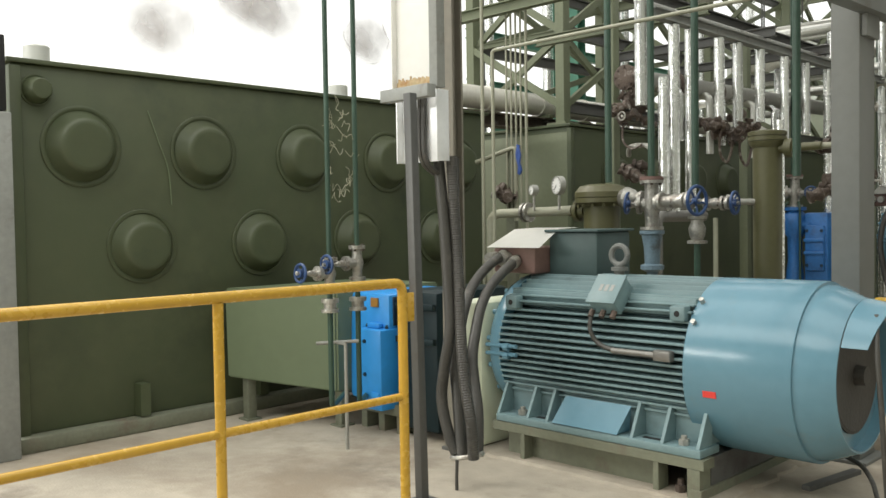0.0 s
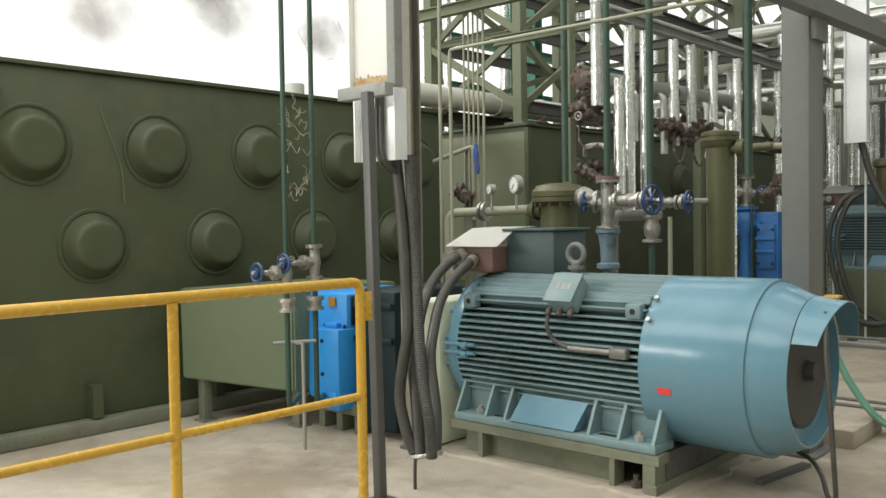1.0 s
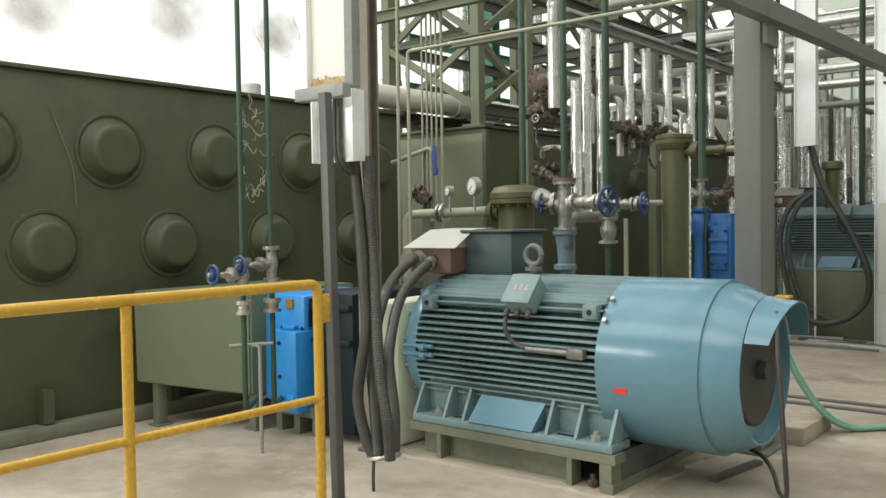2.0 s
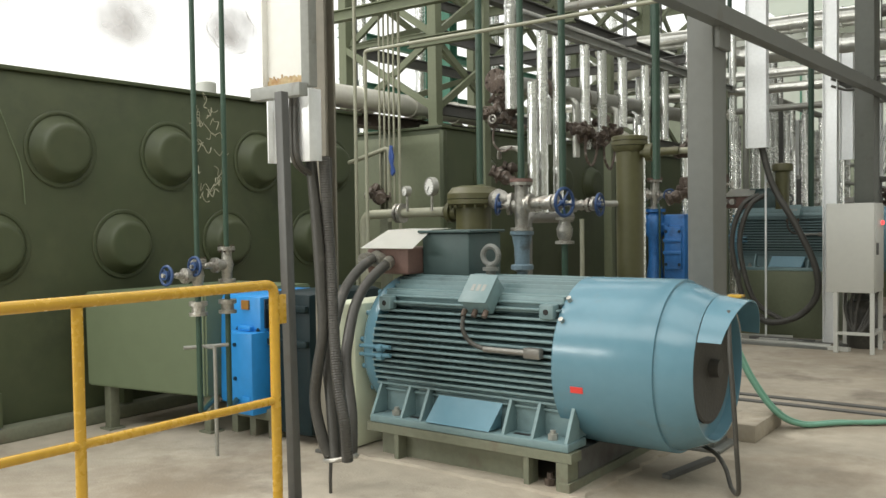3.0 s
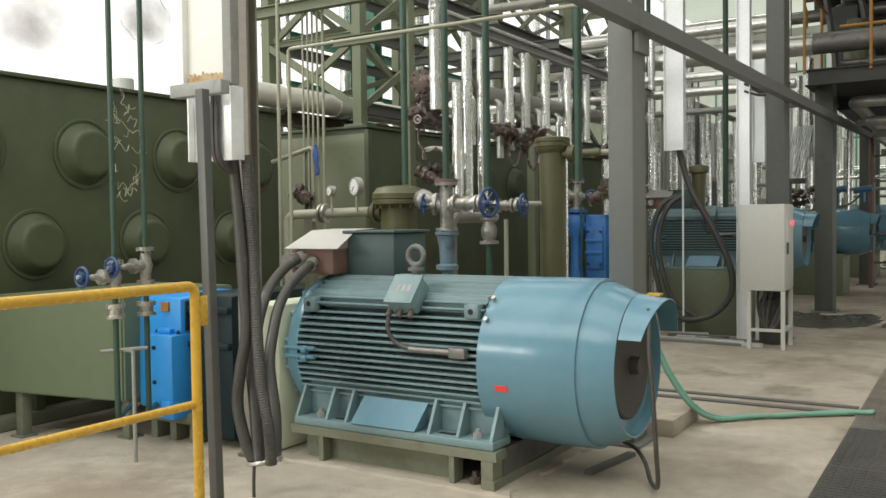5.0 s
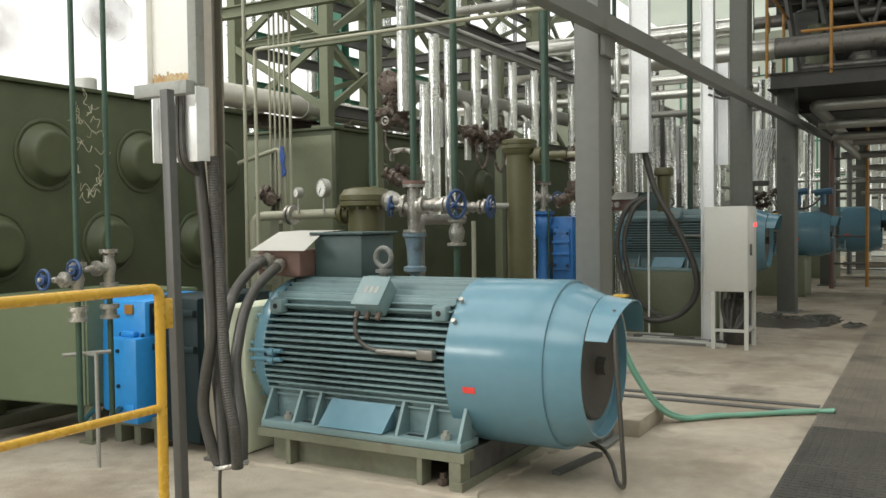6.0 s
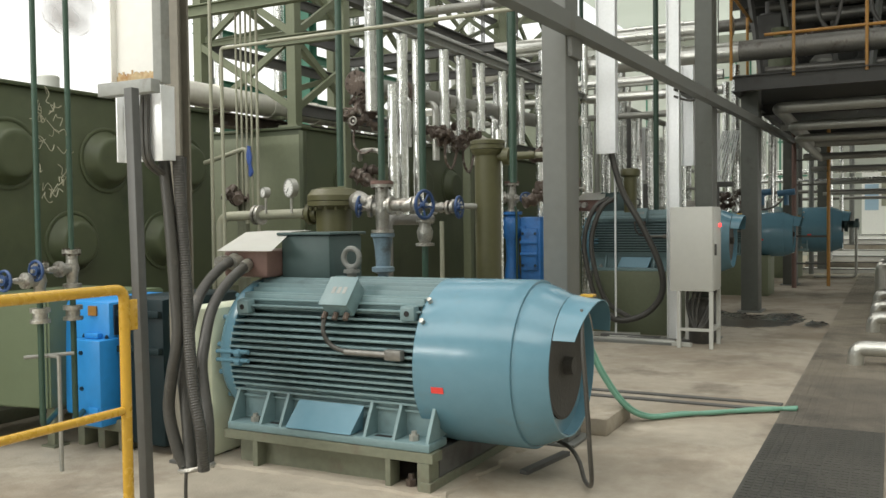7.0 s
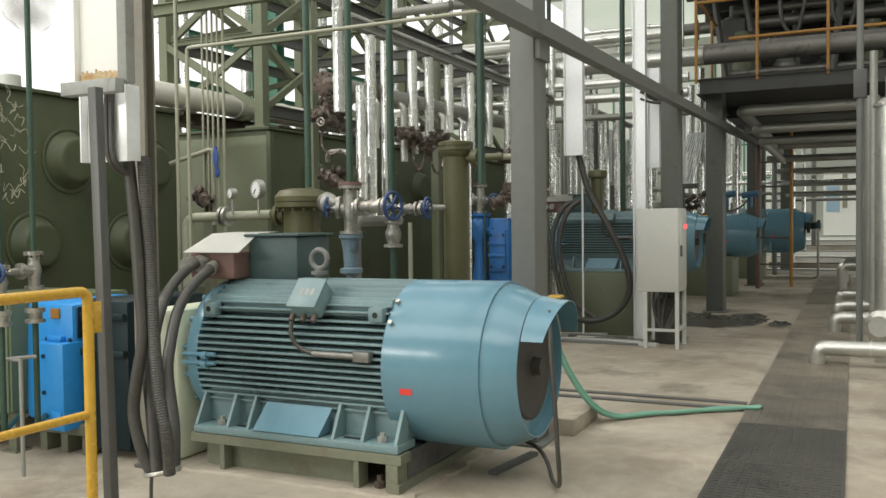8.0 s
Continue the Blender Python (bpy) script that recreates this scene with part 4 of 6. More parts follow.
# the pair of green pipes with valves above the trough
for k, (px, py) in enumerate(((-4.30, 3.33), (-4.26, 3.52))):
    rs = thing("riser_pipe", (px, py, 0.21), "dark green painted upright pipe with a flanged joint", "pipe", "green riser pipes")
    bm = B()
    rod(bm, (px, py, 1.18), (px, py, 8.2), 0.016, 12)
    part("upper_run", bm, PIPE_GREEN, rs)
    bm = B()
    bent(bm, [(px, py, 0.995), (px, py, 0.26), (px - 0.10, py + 0.12, 0.26), (px - 0.3, py + 0.35, 0.26)], 0.017, 0.05, 12)
    part("lower_run", bm, PIPE_GREEN, rs)
    bm = B()
    lathe(bm, (px, py, 0.85), (px, py, 2), [(0, 0.02), (0, 0.055), (0.02, 0.055), (0.02, 0.04), (0.06, 0.04), (0.06, 0.055), (0.085, 0.055), (0.085, 0.02)], 14)
    part("union", bm, CAST, rs)
hand_valve("gate_valve", (-4.30, 3.33, 1.09), (0.0, -1.0, 0.06), 0.22, 0.055, h=0.20, g=0.62)
hand_valve("gate_valve", (-4.26, 3.52, 1.15), (0.0, -1.0, 0.0), 0.24, 0.055, h=0.22, g=0.62)
bm = B()
rod(bm, (-4.35, 3.255, 0.66), (-4.225, 3.49, 0.66), 0.011, 8)
rod(bm, (-4.287, 3.372, 0.655), (-4.205, 3.372, 0.655), 0.009, 8)
rod(bm, (-4.21, 3.375, 0.0), (-4.21, 3.375, 0.66), 0.012, 8)
solo("pipe_stand", bm, DULL_PIPE, "thin steel stand with a cross bar holding the risers", "pipe stand")
# dry fibres caught between the risers
bm = B()
rng = random.Random(4)
for k in range(26):
    z = rng.uniform(1.5, 2.12)
    a = Vector((-4.30, 3.33, z)).lerp(Vector((-4.26, 3.52, z)), rng.uniform(-0.05, 0.7))
    p = [a]
    for j in range(4):
        p.append(p[-1] + Vector((rng.uniform(-0.02, 0.02), rng.uniform(-0.02, 0.035), rng.uniform(-0.05, 0.05))))
    tube(bm, p, 0.0022, 4, 3)
solo("fibre_wisps", bm, TWIG, "dry pale fibre wisps caught on the pipes", "fibre wisps", kind="stuff")

# ---- pipework behind the motor ----


def pipe(name, pts, r, material, label, group="", bend=0.12, seg=14, clamps=()):
    p = thing(name, pts[0] if pts[0][2] <= pts[-1][2] else pts[-1], label, "pipe", group)
    bm = B()
    bent(bm, pts, r, bend, seg)
    part("run", bm, material, p)
    for c, d in clamps:
        c, d = Vector(c), Vector(d).normalized()
        bm = B()
        rod(bm, c - d * 0.012, c + d * 0.012, r * 1.09, seg)
        part("band", bm, material, p)
    return p


def clad(x, y, z0, z1, r, label="upright pipe in bright aluminium cladding", group="clad risers", m=None):
    """An upright insulated pipe in lengths of cladding with lapped bands."""
    n = max(1, int((z1 - z0) / 0.55))
    return pipe("clad_pipe", [(x, y, z0), (x, y, z1)], r, m or FOIL, label, group, seg=18, clamps=[((x, y, z0 + (z1 - z0) * (k + 0.5) / n), (0, 0, 1)) for k in range(n)])


# thin cross pipe with its drop
pipe("cross_pipe", [(-4.58, 5.2, 0.0), (-4.58, 5.2, 2.745), (-1.86, 5.2, 2.75)], 0.014, BEIGE_PIPE, "thin pale pipe bent down to the floor", bend=0.03)

for x, zb in ((-3.77, 1.68), (-3.40, 1.66), (-3.05, 1.62), (-2.335, 1.66)):
    pipe("green_pipe", [(x, 5.6, zb), (x, 5.6, 8.2)], 0.026, PIPE_GREEN, "dark green painted upright pipe above the valves", "green pipes")

# first strainer pot
fl = thing("strainer", (-3.85, 5.62, 0.0), "squat olive green strainer pot with a bolted lid", "strainer", "strainers")
bm = B()
lathe(bm, (-3.85, 5.62, 0.0), (-3.85, 5.62, 2), [(0, 0.1), (0, 0.13), (0.8, 0.13), (1.0, 0.135), (1.50, 0.14), (1.53, 0.205), (1.565, 0.205)], 32)
part("pot", bm, OLIVE_FILTER, fl)
bm = B()
lathe(bm, (-3.85, 5.62, 1.57), (-3.85, 5.62, 3), [(0, 0), (0, 0.205), (0.04, 0.205), (0.055, 0.19), (0.085, 0.17), (0.10, 0.10), (0.105, 0)], 32)
part("lid", bm, OLIVE_FILTER, fl)
for k in range(14):
    a = k * math.tau / 14
    bm = B()
    bolt(bm, (-3.85 + 0.183 * math.cos(a), 5.62 + 0.183 * math.sin(a), 1.52), (0, 0, -1), 0.012, 0.018)
    part("lid_bolt", bm, OLIVE_FILTER, fl)
bm = B()
lathe(bm, (-3.98, 5.60, 1.47), (-5, 5.60, 1.47), [(0, 0.06), (0.05, 0.06), (0.05, 0.085), (0.08, 0.085), (0.085, 0.085), (0.085, 0.05), (0.15, 0.045)], 18)
part("inlet", bm, OLIVE_FILTER, fl)

ip = pipe("inlet_pipe", [(-4.90, 5.52, 0.0), (-4.90, 5.52, 1.46), (-4.10, 5.58, 1.475)], 0.038, BEIGE_PIPE, "pale green pipe with flanges feeding the strainer", bend=0.09)
for xx in (-4.56, -4.52):
    bm = B()
    lathe(bm, (xx, 5.55, 1.468), (xx + 1, 5.55, 1.468), [(0, 0.02), (0, 0.08), (0.022, 0.08), (0.022, 0.02)], 18)
    part("flange", bm, CAST, ip)


def gauge(x, y, z, r):
    ga = thing("pressure_gauge", (x, y, z - r - 0.12), "round white pressure gauge on a short stem", "gauge", "gauges")
    bm = B()
    rod(bm, (x, y + 0.01, z - r - 0.12), (x, y + 0.01, z - r + 0.01), 0.011, 8)
    part("stem", bm, CAST, ga)
    d = Vector((-0.35, -0.94, 0)).normalized()
    c = Vector((x, y, z))
    bm = B()
    lathe(bm, c + d * -0.03, c + d, [(0, 0), (0, r), (0.045, r), (0.05, r * 0.97), (0.05, r * 0.86), (0.04, r * 0.86)], 24)
    part("case", bm, DULL_PIPE, ga)
    bm = B()
    rod(bm, c + d * 0.012, c + d * 0.016, r * 0.87, 24)
    dial = part("dial", bm, DIAL, ga, "white dial")
    u, v = axes(d)
    bm = B()
    for k in range(11):
        a = radians(225 - 27 * k)
        p = c + d * 0.0175 + u * (-math.cos(a) * r * 0.72) + v * (math.sin(a) * r * 0.72)
        rod(bm, p, p + d * 0.001, r * 0.055, 6)
    part("scale_marks", bm, DARK, dial)
    bm = B()
    rod(bm, c + d * 0.019, c + d * 0.019 + u * (r * 0.4) + v * (r * 0.5), r * 0.035, 6)
    part("needle", bm, DARK, dial)


gauge(-4.426, 5.50, 1.645, 0.042)
gauge(-4.174, 5.50, 1.673, 0.074)

# middle valve set
hand_valve("gate_valve", (-3.40, 5.6, 1.50), (-0.95, -0.3, 0.1), 0.18, 0.075, CAST, label="rusty cast gate valve with flanges and a blue handwheel", h=0.36)
bm = B()
lathe(bm, (-3.40, 5.6, 0.35), (-3.40, 5.6, 2), [(0, 0.04), (0.66, 0.04), (0.68, 0.085), (0.71, 0.085), (0.72, 0.055), (0.84, 0.06), (0.93, 0.075), (0.94, 0.09), (0.965, 0.09)], 20)
box(bm, -3.48, -3.32, 5.52, 5.68, 0.0, 0.36, 0.01)
solo("pump_nozzle", bm, PALE_BLUE, "chalky pale blue pump discharge nozzle under the valve", "pump nozzle")
pipe("valve_pipe", [(-3.33, 5.6, 1.515), (-2.99, 5.64, 1.51), (-2.72, 5.87, 1.508)], 0.022, DULL_PIPE, "level steel pipe joining the valves", bend=0.05)
for xx in (-3.36, -2.87):
    bm = B()
    yu, k = (5.6, 1.0) if xx < -3 else (5.70, 0.72)
    lathe(bm, (xx, yu, 1.515), (xx + 1, yu + (0 if xx < -3 else 0.8), 1.515), [(0, 0.02), (0, 0.062 * k), (0.02, 0.062 * k), (0.025, 0.045 * k), (0.075 * k, 0.045 * k), (0.08 * k, 0.062 * k), (0.10 * k, 0.062 * k), (0.10 * k, 0.02)], 16)
    solo("pipe_union", bm, CAST, "rusty flanged pipe union", "pipe union", "unions")
hand_valve("gate_valve", (-3.15, 5.50, 1.52), (0.98, -0.2, 0.0), 0.19, 0.098, CAST, label="gate valve with a large blue handwheel", h=0.24, g=0.8, run=(1, 0, 0))
hand_valve("gate_valve", (-2.93, 5.655, 1.50), (0.99, 0.08, 0.0), 0.14, 0.076, CAST, label="small gate valve with a blue handwheel", h=0.14, g=0.6, run=(1, 0, 0))
pipe("drain_pipe", [(-2.93, 5.66, 0.0), (-2.93, 5.66, 1.40)], 0.017, BEIGE_PIPE, "thin pale drain pipe below a valve")
pipe("riser", [(-3.055, 5.63, 0.0), (-3.055, 5.63, 1.47)], 0.024, PIPE_GREEN, "dark green pipe rising to a valve")
bm = B()
lathe(bm, (-3.055, 5.63, 1.22), (-3.055, 5.63, 2), [(0, 0.03), (0, 0.07), (0.02, 0.07), (0.025, 0.04), (0.06, 0.055), (0.11, 0.06), (0.15, 0.042), (0.17, 0.042), (0.175, 0.065), (0.195, 0.065), (0.195, 0.03)], 16)
solo("check_valve", bm, CAST, "small flanged check valve under the handwheels", "valve")
bm = B()
lathe(bm, (-3.66, 5.6, 1.56), (-3.40, 5.6, 1.54), [(0, 0.03), (0, 0.06), (0.05, 0.085), (0.10, 0.07), (0.14, 0.045), (0.17, 0.06), (0.19, 0.06), (0.19, 0.03)], 14)
solo("check_valve", bm, CAST, "worn cast check valve body", "valve")

def rust_flange(x, y, z, r):
    bm = B()
    lathe(bm, (x, y, z), (x, y, z + 1), [(0, 0.03), (0, r), (0.012, r), (0.014, r * 0.96), (0.026, r * 0.96), (0.026, 0.03)], 18)
    solo("mating_flange", bm, RED_BROWN, "red-brown rusted flange on top of the gate valve", "flange", "rusted flanges")


rust_flange(-3.40, 5.6, 1.681, 0.088)
rust_flange(-4.09, 9.75, 1.844, 0.092)

# tall filter
ft = thing("tall_filter", (-2.675, 5.92, 0.0), "tall olive green cylindrical filter housing with a capped top", "filter", "tall filters")
bm = B()
lathe(bm, (-2.675, 5.92, 0.0), (-2.675, 5.92, 3), [(0, 0.08), (0, 0.095), (1.88, 0.098), (1.90, 0.12), (1.925, 0.125)], 30)
part("housing", bm, OLIVE_FILTER, ft)
bm = B()
lathe(bm, (-2.675, 5.92, 1.928), (-2.675, 5.92, 3), [(0, 0), (0, 0.13), (0.028, 0.13), (0.028, 0.12), (0.036, 0.12), (0.036, 0.13), (0.062, 0.13), (0.068, 0.115), (0.076, 0.06), (0.078, 0)], 30)
part("cap", bm, OLIVE_FILTER, ft)
bm = B()
lathe(bm, (-2.60, 5.92, 1.87), (-1, 5.92, 1.87), [(0, 0.035), (0.06, 0.035), (0.06, 0.065), (0.11, 0.065), (0.11, 0.03), (0.30, 0.028)], 16)
part("outlet", bm, OLIVE_FILTER, ft)
pipe("outlet_pipe", [(-2.38, 5.93, 1.87), (-2.10, 5.95, 1.87), (-2.10, 5.95, 0.0)], 0.022, BEIGE_PIPE, "pale pipe dropping from the tall filter", bend=0.05)

# row of clad risers under the pipe rack
clad(-3.98, 6.40, 2.35, 8.2, 0.05)
for y, zb, zt, r in ((6.80, 1.46, 3.07, 0.048), (7.08, 1.46, 3.07, 0.048), (7.62, 2.25, 3.07, 0.048), (7.99, 2.25, 3.07, 0.048), (8.47, 2.35, 3.07, 0.048), (6.62, 1.46, 2.6, 0.045), (9.05, 2.2, 3.07, 0.045), (9.6, 2.3, 3.07, 0.045), (10.2, 0.0, 3.07, 0.045)):
    clad(-3.9, y, zb, zt, r)
clad(-3.1, 7.1, 0.0, 2.2, 0.035)
pipe("riser_manifold", [(-3.9, 6.5, 0.0), (-3.9, 6.5, 1.42), (-3.9, 7.3, 1.42)], 0.05, DARK_PIPE, "dark steel manifold under the clad risers", bend=0.08)
rack = thing("pipe_rack", (-3.9, 8.0, 3.07), "olive green steel pipe rack beam along the line", "pipe rack")
bm = B()
beam(bm, (-3.9, 6.45, 3.125), (-3.9, 12.0, 3.125), 0.09, 0.085, 0.009)
part("beam", bm, WORN_GREY, rack)
bm = B()
rod(bm, (-3.98, 6.50, 3.21), (-3.98, 11.9, 3.21), 0.035, 14)
rod(bm, (-3.98, 6.44, 3.21), (-3.98, 6.50, 3.21), 0.065, 14)
part("tracer_line", bm, DULL_PIPE, rack, "level steel line lying on the rack with a blank end")
bm = B()
beam(bm, (-4.6, 5.4, 3.55), (-4.6, 12.0, 3.55), 0.11, 0.14, 0.012)
part("beam", bm, DARK_STEEL, rack)
for y in (5.9, 7.3, 8.7, 10.1, 11.5):
    bm = B()
    beam(bm, (-5.8, y, 3.28), (-3.84, y, 3.28), 0.08, 0.1, 0.01)
    part("cross_beam", bm, DARK_STEEL if y > 8 else TRUSS_GREEN, rack)
for x, y in ((-4.6, 6.9), (-4.6, 9.6), (-3.9, 11.6)):
    bm = B()
    box(bm, x - 0.05, x + 0.05, y - 0.05, y + 0.05, 0.0, 3.48 if x < -4 else 3.08, 0.004)
    part("leg", bm, TRUSS_GREEN, rack)

# clad header with a blind flange
hd = pipe("header_pipe", [(-4.25, 6.62, 2.64), (-4.25, 11.6, 2.74)], 0.085, DULL_PIPE, "large dull steel header pipe with a blind flange", seg=20)
bm = B()
lathe(bm, (-4.25, 6.56, 2.64), (-4.25, 7, 2.64), [(0, 0), (0, 0.09), (0.01, 0.112), (0.05, 0.112), (0.05, 0.09), (0.12, 0.09)], 24)
bf = part("blind_flange", bm, RUSTY, hd, "rusty bolted blind flange")
for k in range(8):
    a = k * math.tau / 8
    bm = B()
    bolt(bm, (-4.25 + 0.088 * math.cos(a), 6.572, 2.64 + 0.088 * math.sin(a)), (0, -1, 0), 0.016, 0.014)
    part("bolt", bm, RUSTY, bf)
for k, y in enumerate((7.02, 7.28, 7.5, 7.85, 8.1, 8.45, 8.8, 9.3)):
    bm = B()
    bent(bm, [(-4.25, y, 2.60), (-4.12, y, 2.58), (-4.12, y, 2.02 + 0.09 * (k % 3))], 0.036, 0.06, 12)
    part("drop_pipe", bm, FOIL if k % 3 else CLAD_DULL, hd, "short crumpled clad drop pipe")
for y in (7.4, 8.2, 9.1, 10.2):
    bm = B()
    lathe(bm, (-4.25, y, 2.66), (-4.25, 20, 2.66), [(0, 0.09), (0, 0.115), (0.03, 0.115), (0.03, 0.09)], 20)
    part("collar", bm, RUSTY, hd)


def rusty_cluster(c, seed, n=6, size=0.16, label="cluster of small rusty steam valves and fittings"):
    """Small valves, nipples and unions screwed together."""
    r = random.Random(seed)
    c = Vector(c)
    cl = thing("valve_cluster", c - Vector((0, 0, size)), label, "valves", "valve clusters")
    for k in range(n):
        p = c + Vector((r.uniform(-size, size), r.uniform(-size, size) * 1.6, r.uniform(-size, size) * 0.7))
        d = Vector((r.uniform(-1, 1), r.uniform(-1, 1), r.uniform(-0.6, 0.6))).normalized()
        bm = B()
        s = r.uniform(0.030, 0.05)
        lathe(bm, p - d * 0.09, p + d, [(0, s * 0.5), (0, s), (0.03, s), (0.03, s * 0.6), (0.07, s * 0.8), (0.10, s * 1.2), (0.13, s * 0.8), (0.15, s * 0.6), (0.15, s), (0.18, s), (0.18, s * 0.4)], 12)
        v = part("valve_body", bm, RUSTY, cl)
        bm = B()
        u, w = axes(d)
        q = p + u * 0.085
        rod(bm, p, q, 0.012, 6)
        tube(bm, [q + d * (0.035 * math.cos(t * math.pi / 5)) + w * (0.035 * math.sin(t * math.pi / 5)) for t in range(11)], 0.007, 6, 1)
        part("handle", bm, CAST if k % 2 else RUSTY, v)
    return cl


rusty_cluster((-4.25, 6.58, 2.33), 3, 6, 0.13)
rusty_cluster((-4.22, 6.56, 2.48), 5, 3, 0.06)
rusty_cluster((-3.88, 7.70, 2.26), 7, 8, 0.15)
rusty_cluster((-3.88, 8.25, 2.30), 8, 6, 0.14)
rusty_cluster((-4.13, 6.6, 1.82), 9, 5, 0.11)
for k, (pts, r) in enumerate((
    ([(-4.20, 6.55, 1.95), (-4.15, 6.50, 2.02), (-3.98, 6.48, 2.02), (-3.93, 6.48, 1.96)], 0.022),
    ([(-3.86, 7.55, 2.2), (-3.86, 7.55, 2.0), (-3.86, 7.68, 1.92), (-3.86, 7.78, 2.05), (-3.86, 7.80, 2.2)], 0.013),
    ([(-3.86, 7.95, 2.2), (-3.86, 7.95, 2.0), (-3.86, 8.08, 1.9), (-3.86, 8.18, 2.05), (-3.86, 8.2, 2.2)], 0.013),
    ([(-4.22, 6.50, 2.25), (-4.20, 6.46, 2.08), (-4.10, 6.44, 2.0), (-4.0, 6.44, 2.03)], 0.010),
)):
    bm = B()
    tube(bm, pts, r, 8, 6)
    solo("steam_loop", bm, RUSTY if k else CAST, "small bent rusty siphon pipe", "pipe", "siphon loops")

# thin conduits and ropes by the tank end
for k, (x, y, r, zb) in enumerate(((-5.06, 5.6, 0.015, 0.0), (-5.125, 6.0, 0.0095, 1.45), (-5.07, 6.0, 0.0095, 1.45), (-5.015, 6.0, 0.0095, 1.45), (-4.96, 6.0, 0.0095, 1.45), (-4.915, 6.02, 0.013, 1.2))):
    pipe("conduit_pipe", [(x, y, zb), (x + 0.03, y, 8.2)], r, BEIGE_PIPE, "thin pale upright conduit", "thin conduits")
pipe("sloping_pipe", [(-5.5, 6.0, 1.95), (-5.02, 6.0, 2.06), (-5.02, 6.0, 1.4)], 0.02, BEIGE_PIPE, "pale pipe arm sloping up to the conduits", bend=0.05)
bm = B()
box(bm, -5.16, -5.06, 6.02, 6.08, 0.0, 2.03, 0.01)
solo("stand_post", bm, FRAME_GREEN, "olive steel stand post by the tank end", "post")
rusty_cluster((-5.10, 5.98, 1.65), 21, 5, 0.075, "small rusty fittings on the stand post")
bm = B()
rng = random.Random(8)
for k in range(5):
    y0 = 5.97
    tube(bm, [(-4.97 + rng.uniform(-.01, .01), y0, 2.07), (-4.95 + rng.uniform(-.02, .02), y0 - 0.02, 1.98), (-4.93 + rng.uniform(-.02, .02), y0 - 0.02, 1.90 - 0.02 * k), (-4.92, y0 - 0.02, 1.84)], 0.012, 6, 4)
solo("rag", bm, ROPE_BLUE, "strip of blue cloth tied to a conduit", "rag")

# big clad duct along the top of the second tank
pipe("clad_duct", [(-6.45, 6.6, 2.755), (-6.45, 16.0, 2.795)], 0.125, PALE_CLAD, "large pipe in bright aluminium cladding lying over the tank", seg=28, clamps=[((-6.45, 7.2 + 0.9 * k, 2.757 + 0.004 * k), (0, 1, 0)) for k in range(9)])
for y in (8.2, 10.6, 13.0):
    bm = B()
    box(bm, -6.6, -6.3, y - 0.05, y + 0.05, 2.60, 2.645, 0.01)
    solo("duct_saddle", bm, TRUSS_GREEN, "green steel saddle under the clad pipe", "pipe support", "duct saddles")

bm = B()
beam(bm, (-6.45, 6.7, 2.525), (-6.45, 15.9, 2.525), 0.22, 0.145, 0.012)
solo("duct_runner", bm, RUSTY, "rusty steel channel carrying the clad pipe along the tank", "steel channel", smooth=False)

# ---- lattice tower on the second tank ----


def tower(x0, x1, y0, y1, zb, zt, label):
    tw = thing("lattice_tower", ((x0 + x1) / 2, (y0 + y1) / 2, zb), label, "steel tower", "lattice towers")
    for x in (x0, x1):
        for y in (y0, y1):
            bm = B()
            box(bm, x - 0.06, x + 0.06, y - 0.06, y + 0.06, zb + 0.02, zt, 0.006)
            lg = part("leg", bm, TRUSS_GREEN, tw, smooth=False)
            bm = B()
            box(bm, x - 0.13, x + 0.13, y - 0.13, y + 0.13, zb, zb + 0.03, 0.004)
            part("foot_plate", bm, TRUSS_GREEN, lg, smooth=False)
    zs = [zb + 0.22, zb + 1.05, zb + 1.95, zb + 3.0]
    for z in zs:
        for a, b_ in (((x0, y0), (x1, y0)), ((x0, y1), (x1, y1)), ((x0, y0), (x0, y1)), ((x1, y0), (x1, y1))):
            if z > zb + 0.3 or a[0] == b_[0] == x1:
                bm = B()
                slim = a[1] == b_[1] and z < zb + 1.5
                beam(bm, (*a, z), (*b_, z), 0.05 if slim else 0.07, 0.06 if slim else 0.13, 0.008 if slim else 0.012)
                part("girt", bm, TRUSS_GREEN if a[1] == b_[1] else DARK_STEEL, tw, smooth=False)
    for k, (za, zc) in enumerate(zip(zs, zs[1:])):
        for a, b_ in (((x0, y0), (x1, y0)), ((x1, y0), (x1, (y0 + y1) / 2)), ((x1, (y0 + y1) / 2), (x1, y1)), ((x0, y1), (x1, y1)), ((x0, y0), (x0, y1))):
            for s, o in (((za, zc), 0.031), ((zc, za), -0.031)):
                ox, oy = (0, o) if a[1] == b_[1] else (o, 0)
                bm = B()
                beam(bm, (a[0] + ox, a[1] + oy, s[0]), (b_[0] + ox, b_[1] + oy, s[1]), 0.045, 0.075)
                part("brace", bm, TRUSS_GREEN, tw, smooth=False)
    return tw


tower(-7.25, -5.90, 7.88, 10.6, 2.45, 6.0, "olive green braced steel lattice tower standing on the tank")
tower(-7.25, -5.90, 13.8, 16.6, 2.45, 6.0, "olive green braced steel lattice tower further down the line")

# teal and pale structure behind
for k, (x, y) in enumerate(((-9.5, 10.4), (-9.5, 12.4), (-9.5, 14.6), (-8.2, 12.2), (-9.5, 17.5), (-7.9, 10.9))):
    bm = B()
    post_I(bm, x, y, 0, 7.5, 0.2, 0.2)
    solo("rear_column", bm, TEAL_STEEL if k % 2 else GREY_STEEL, "green painted steel column behind the tanks", "column", "rear columns")
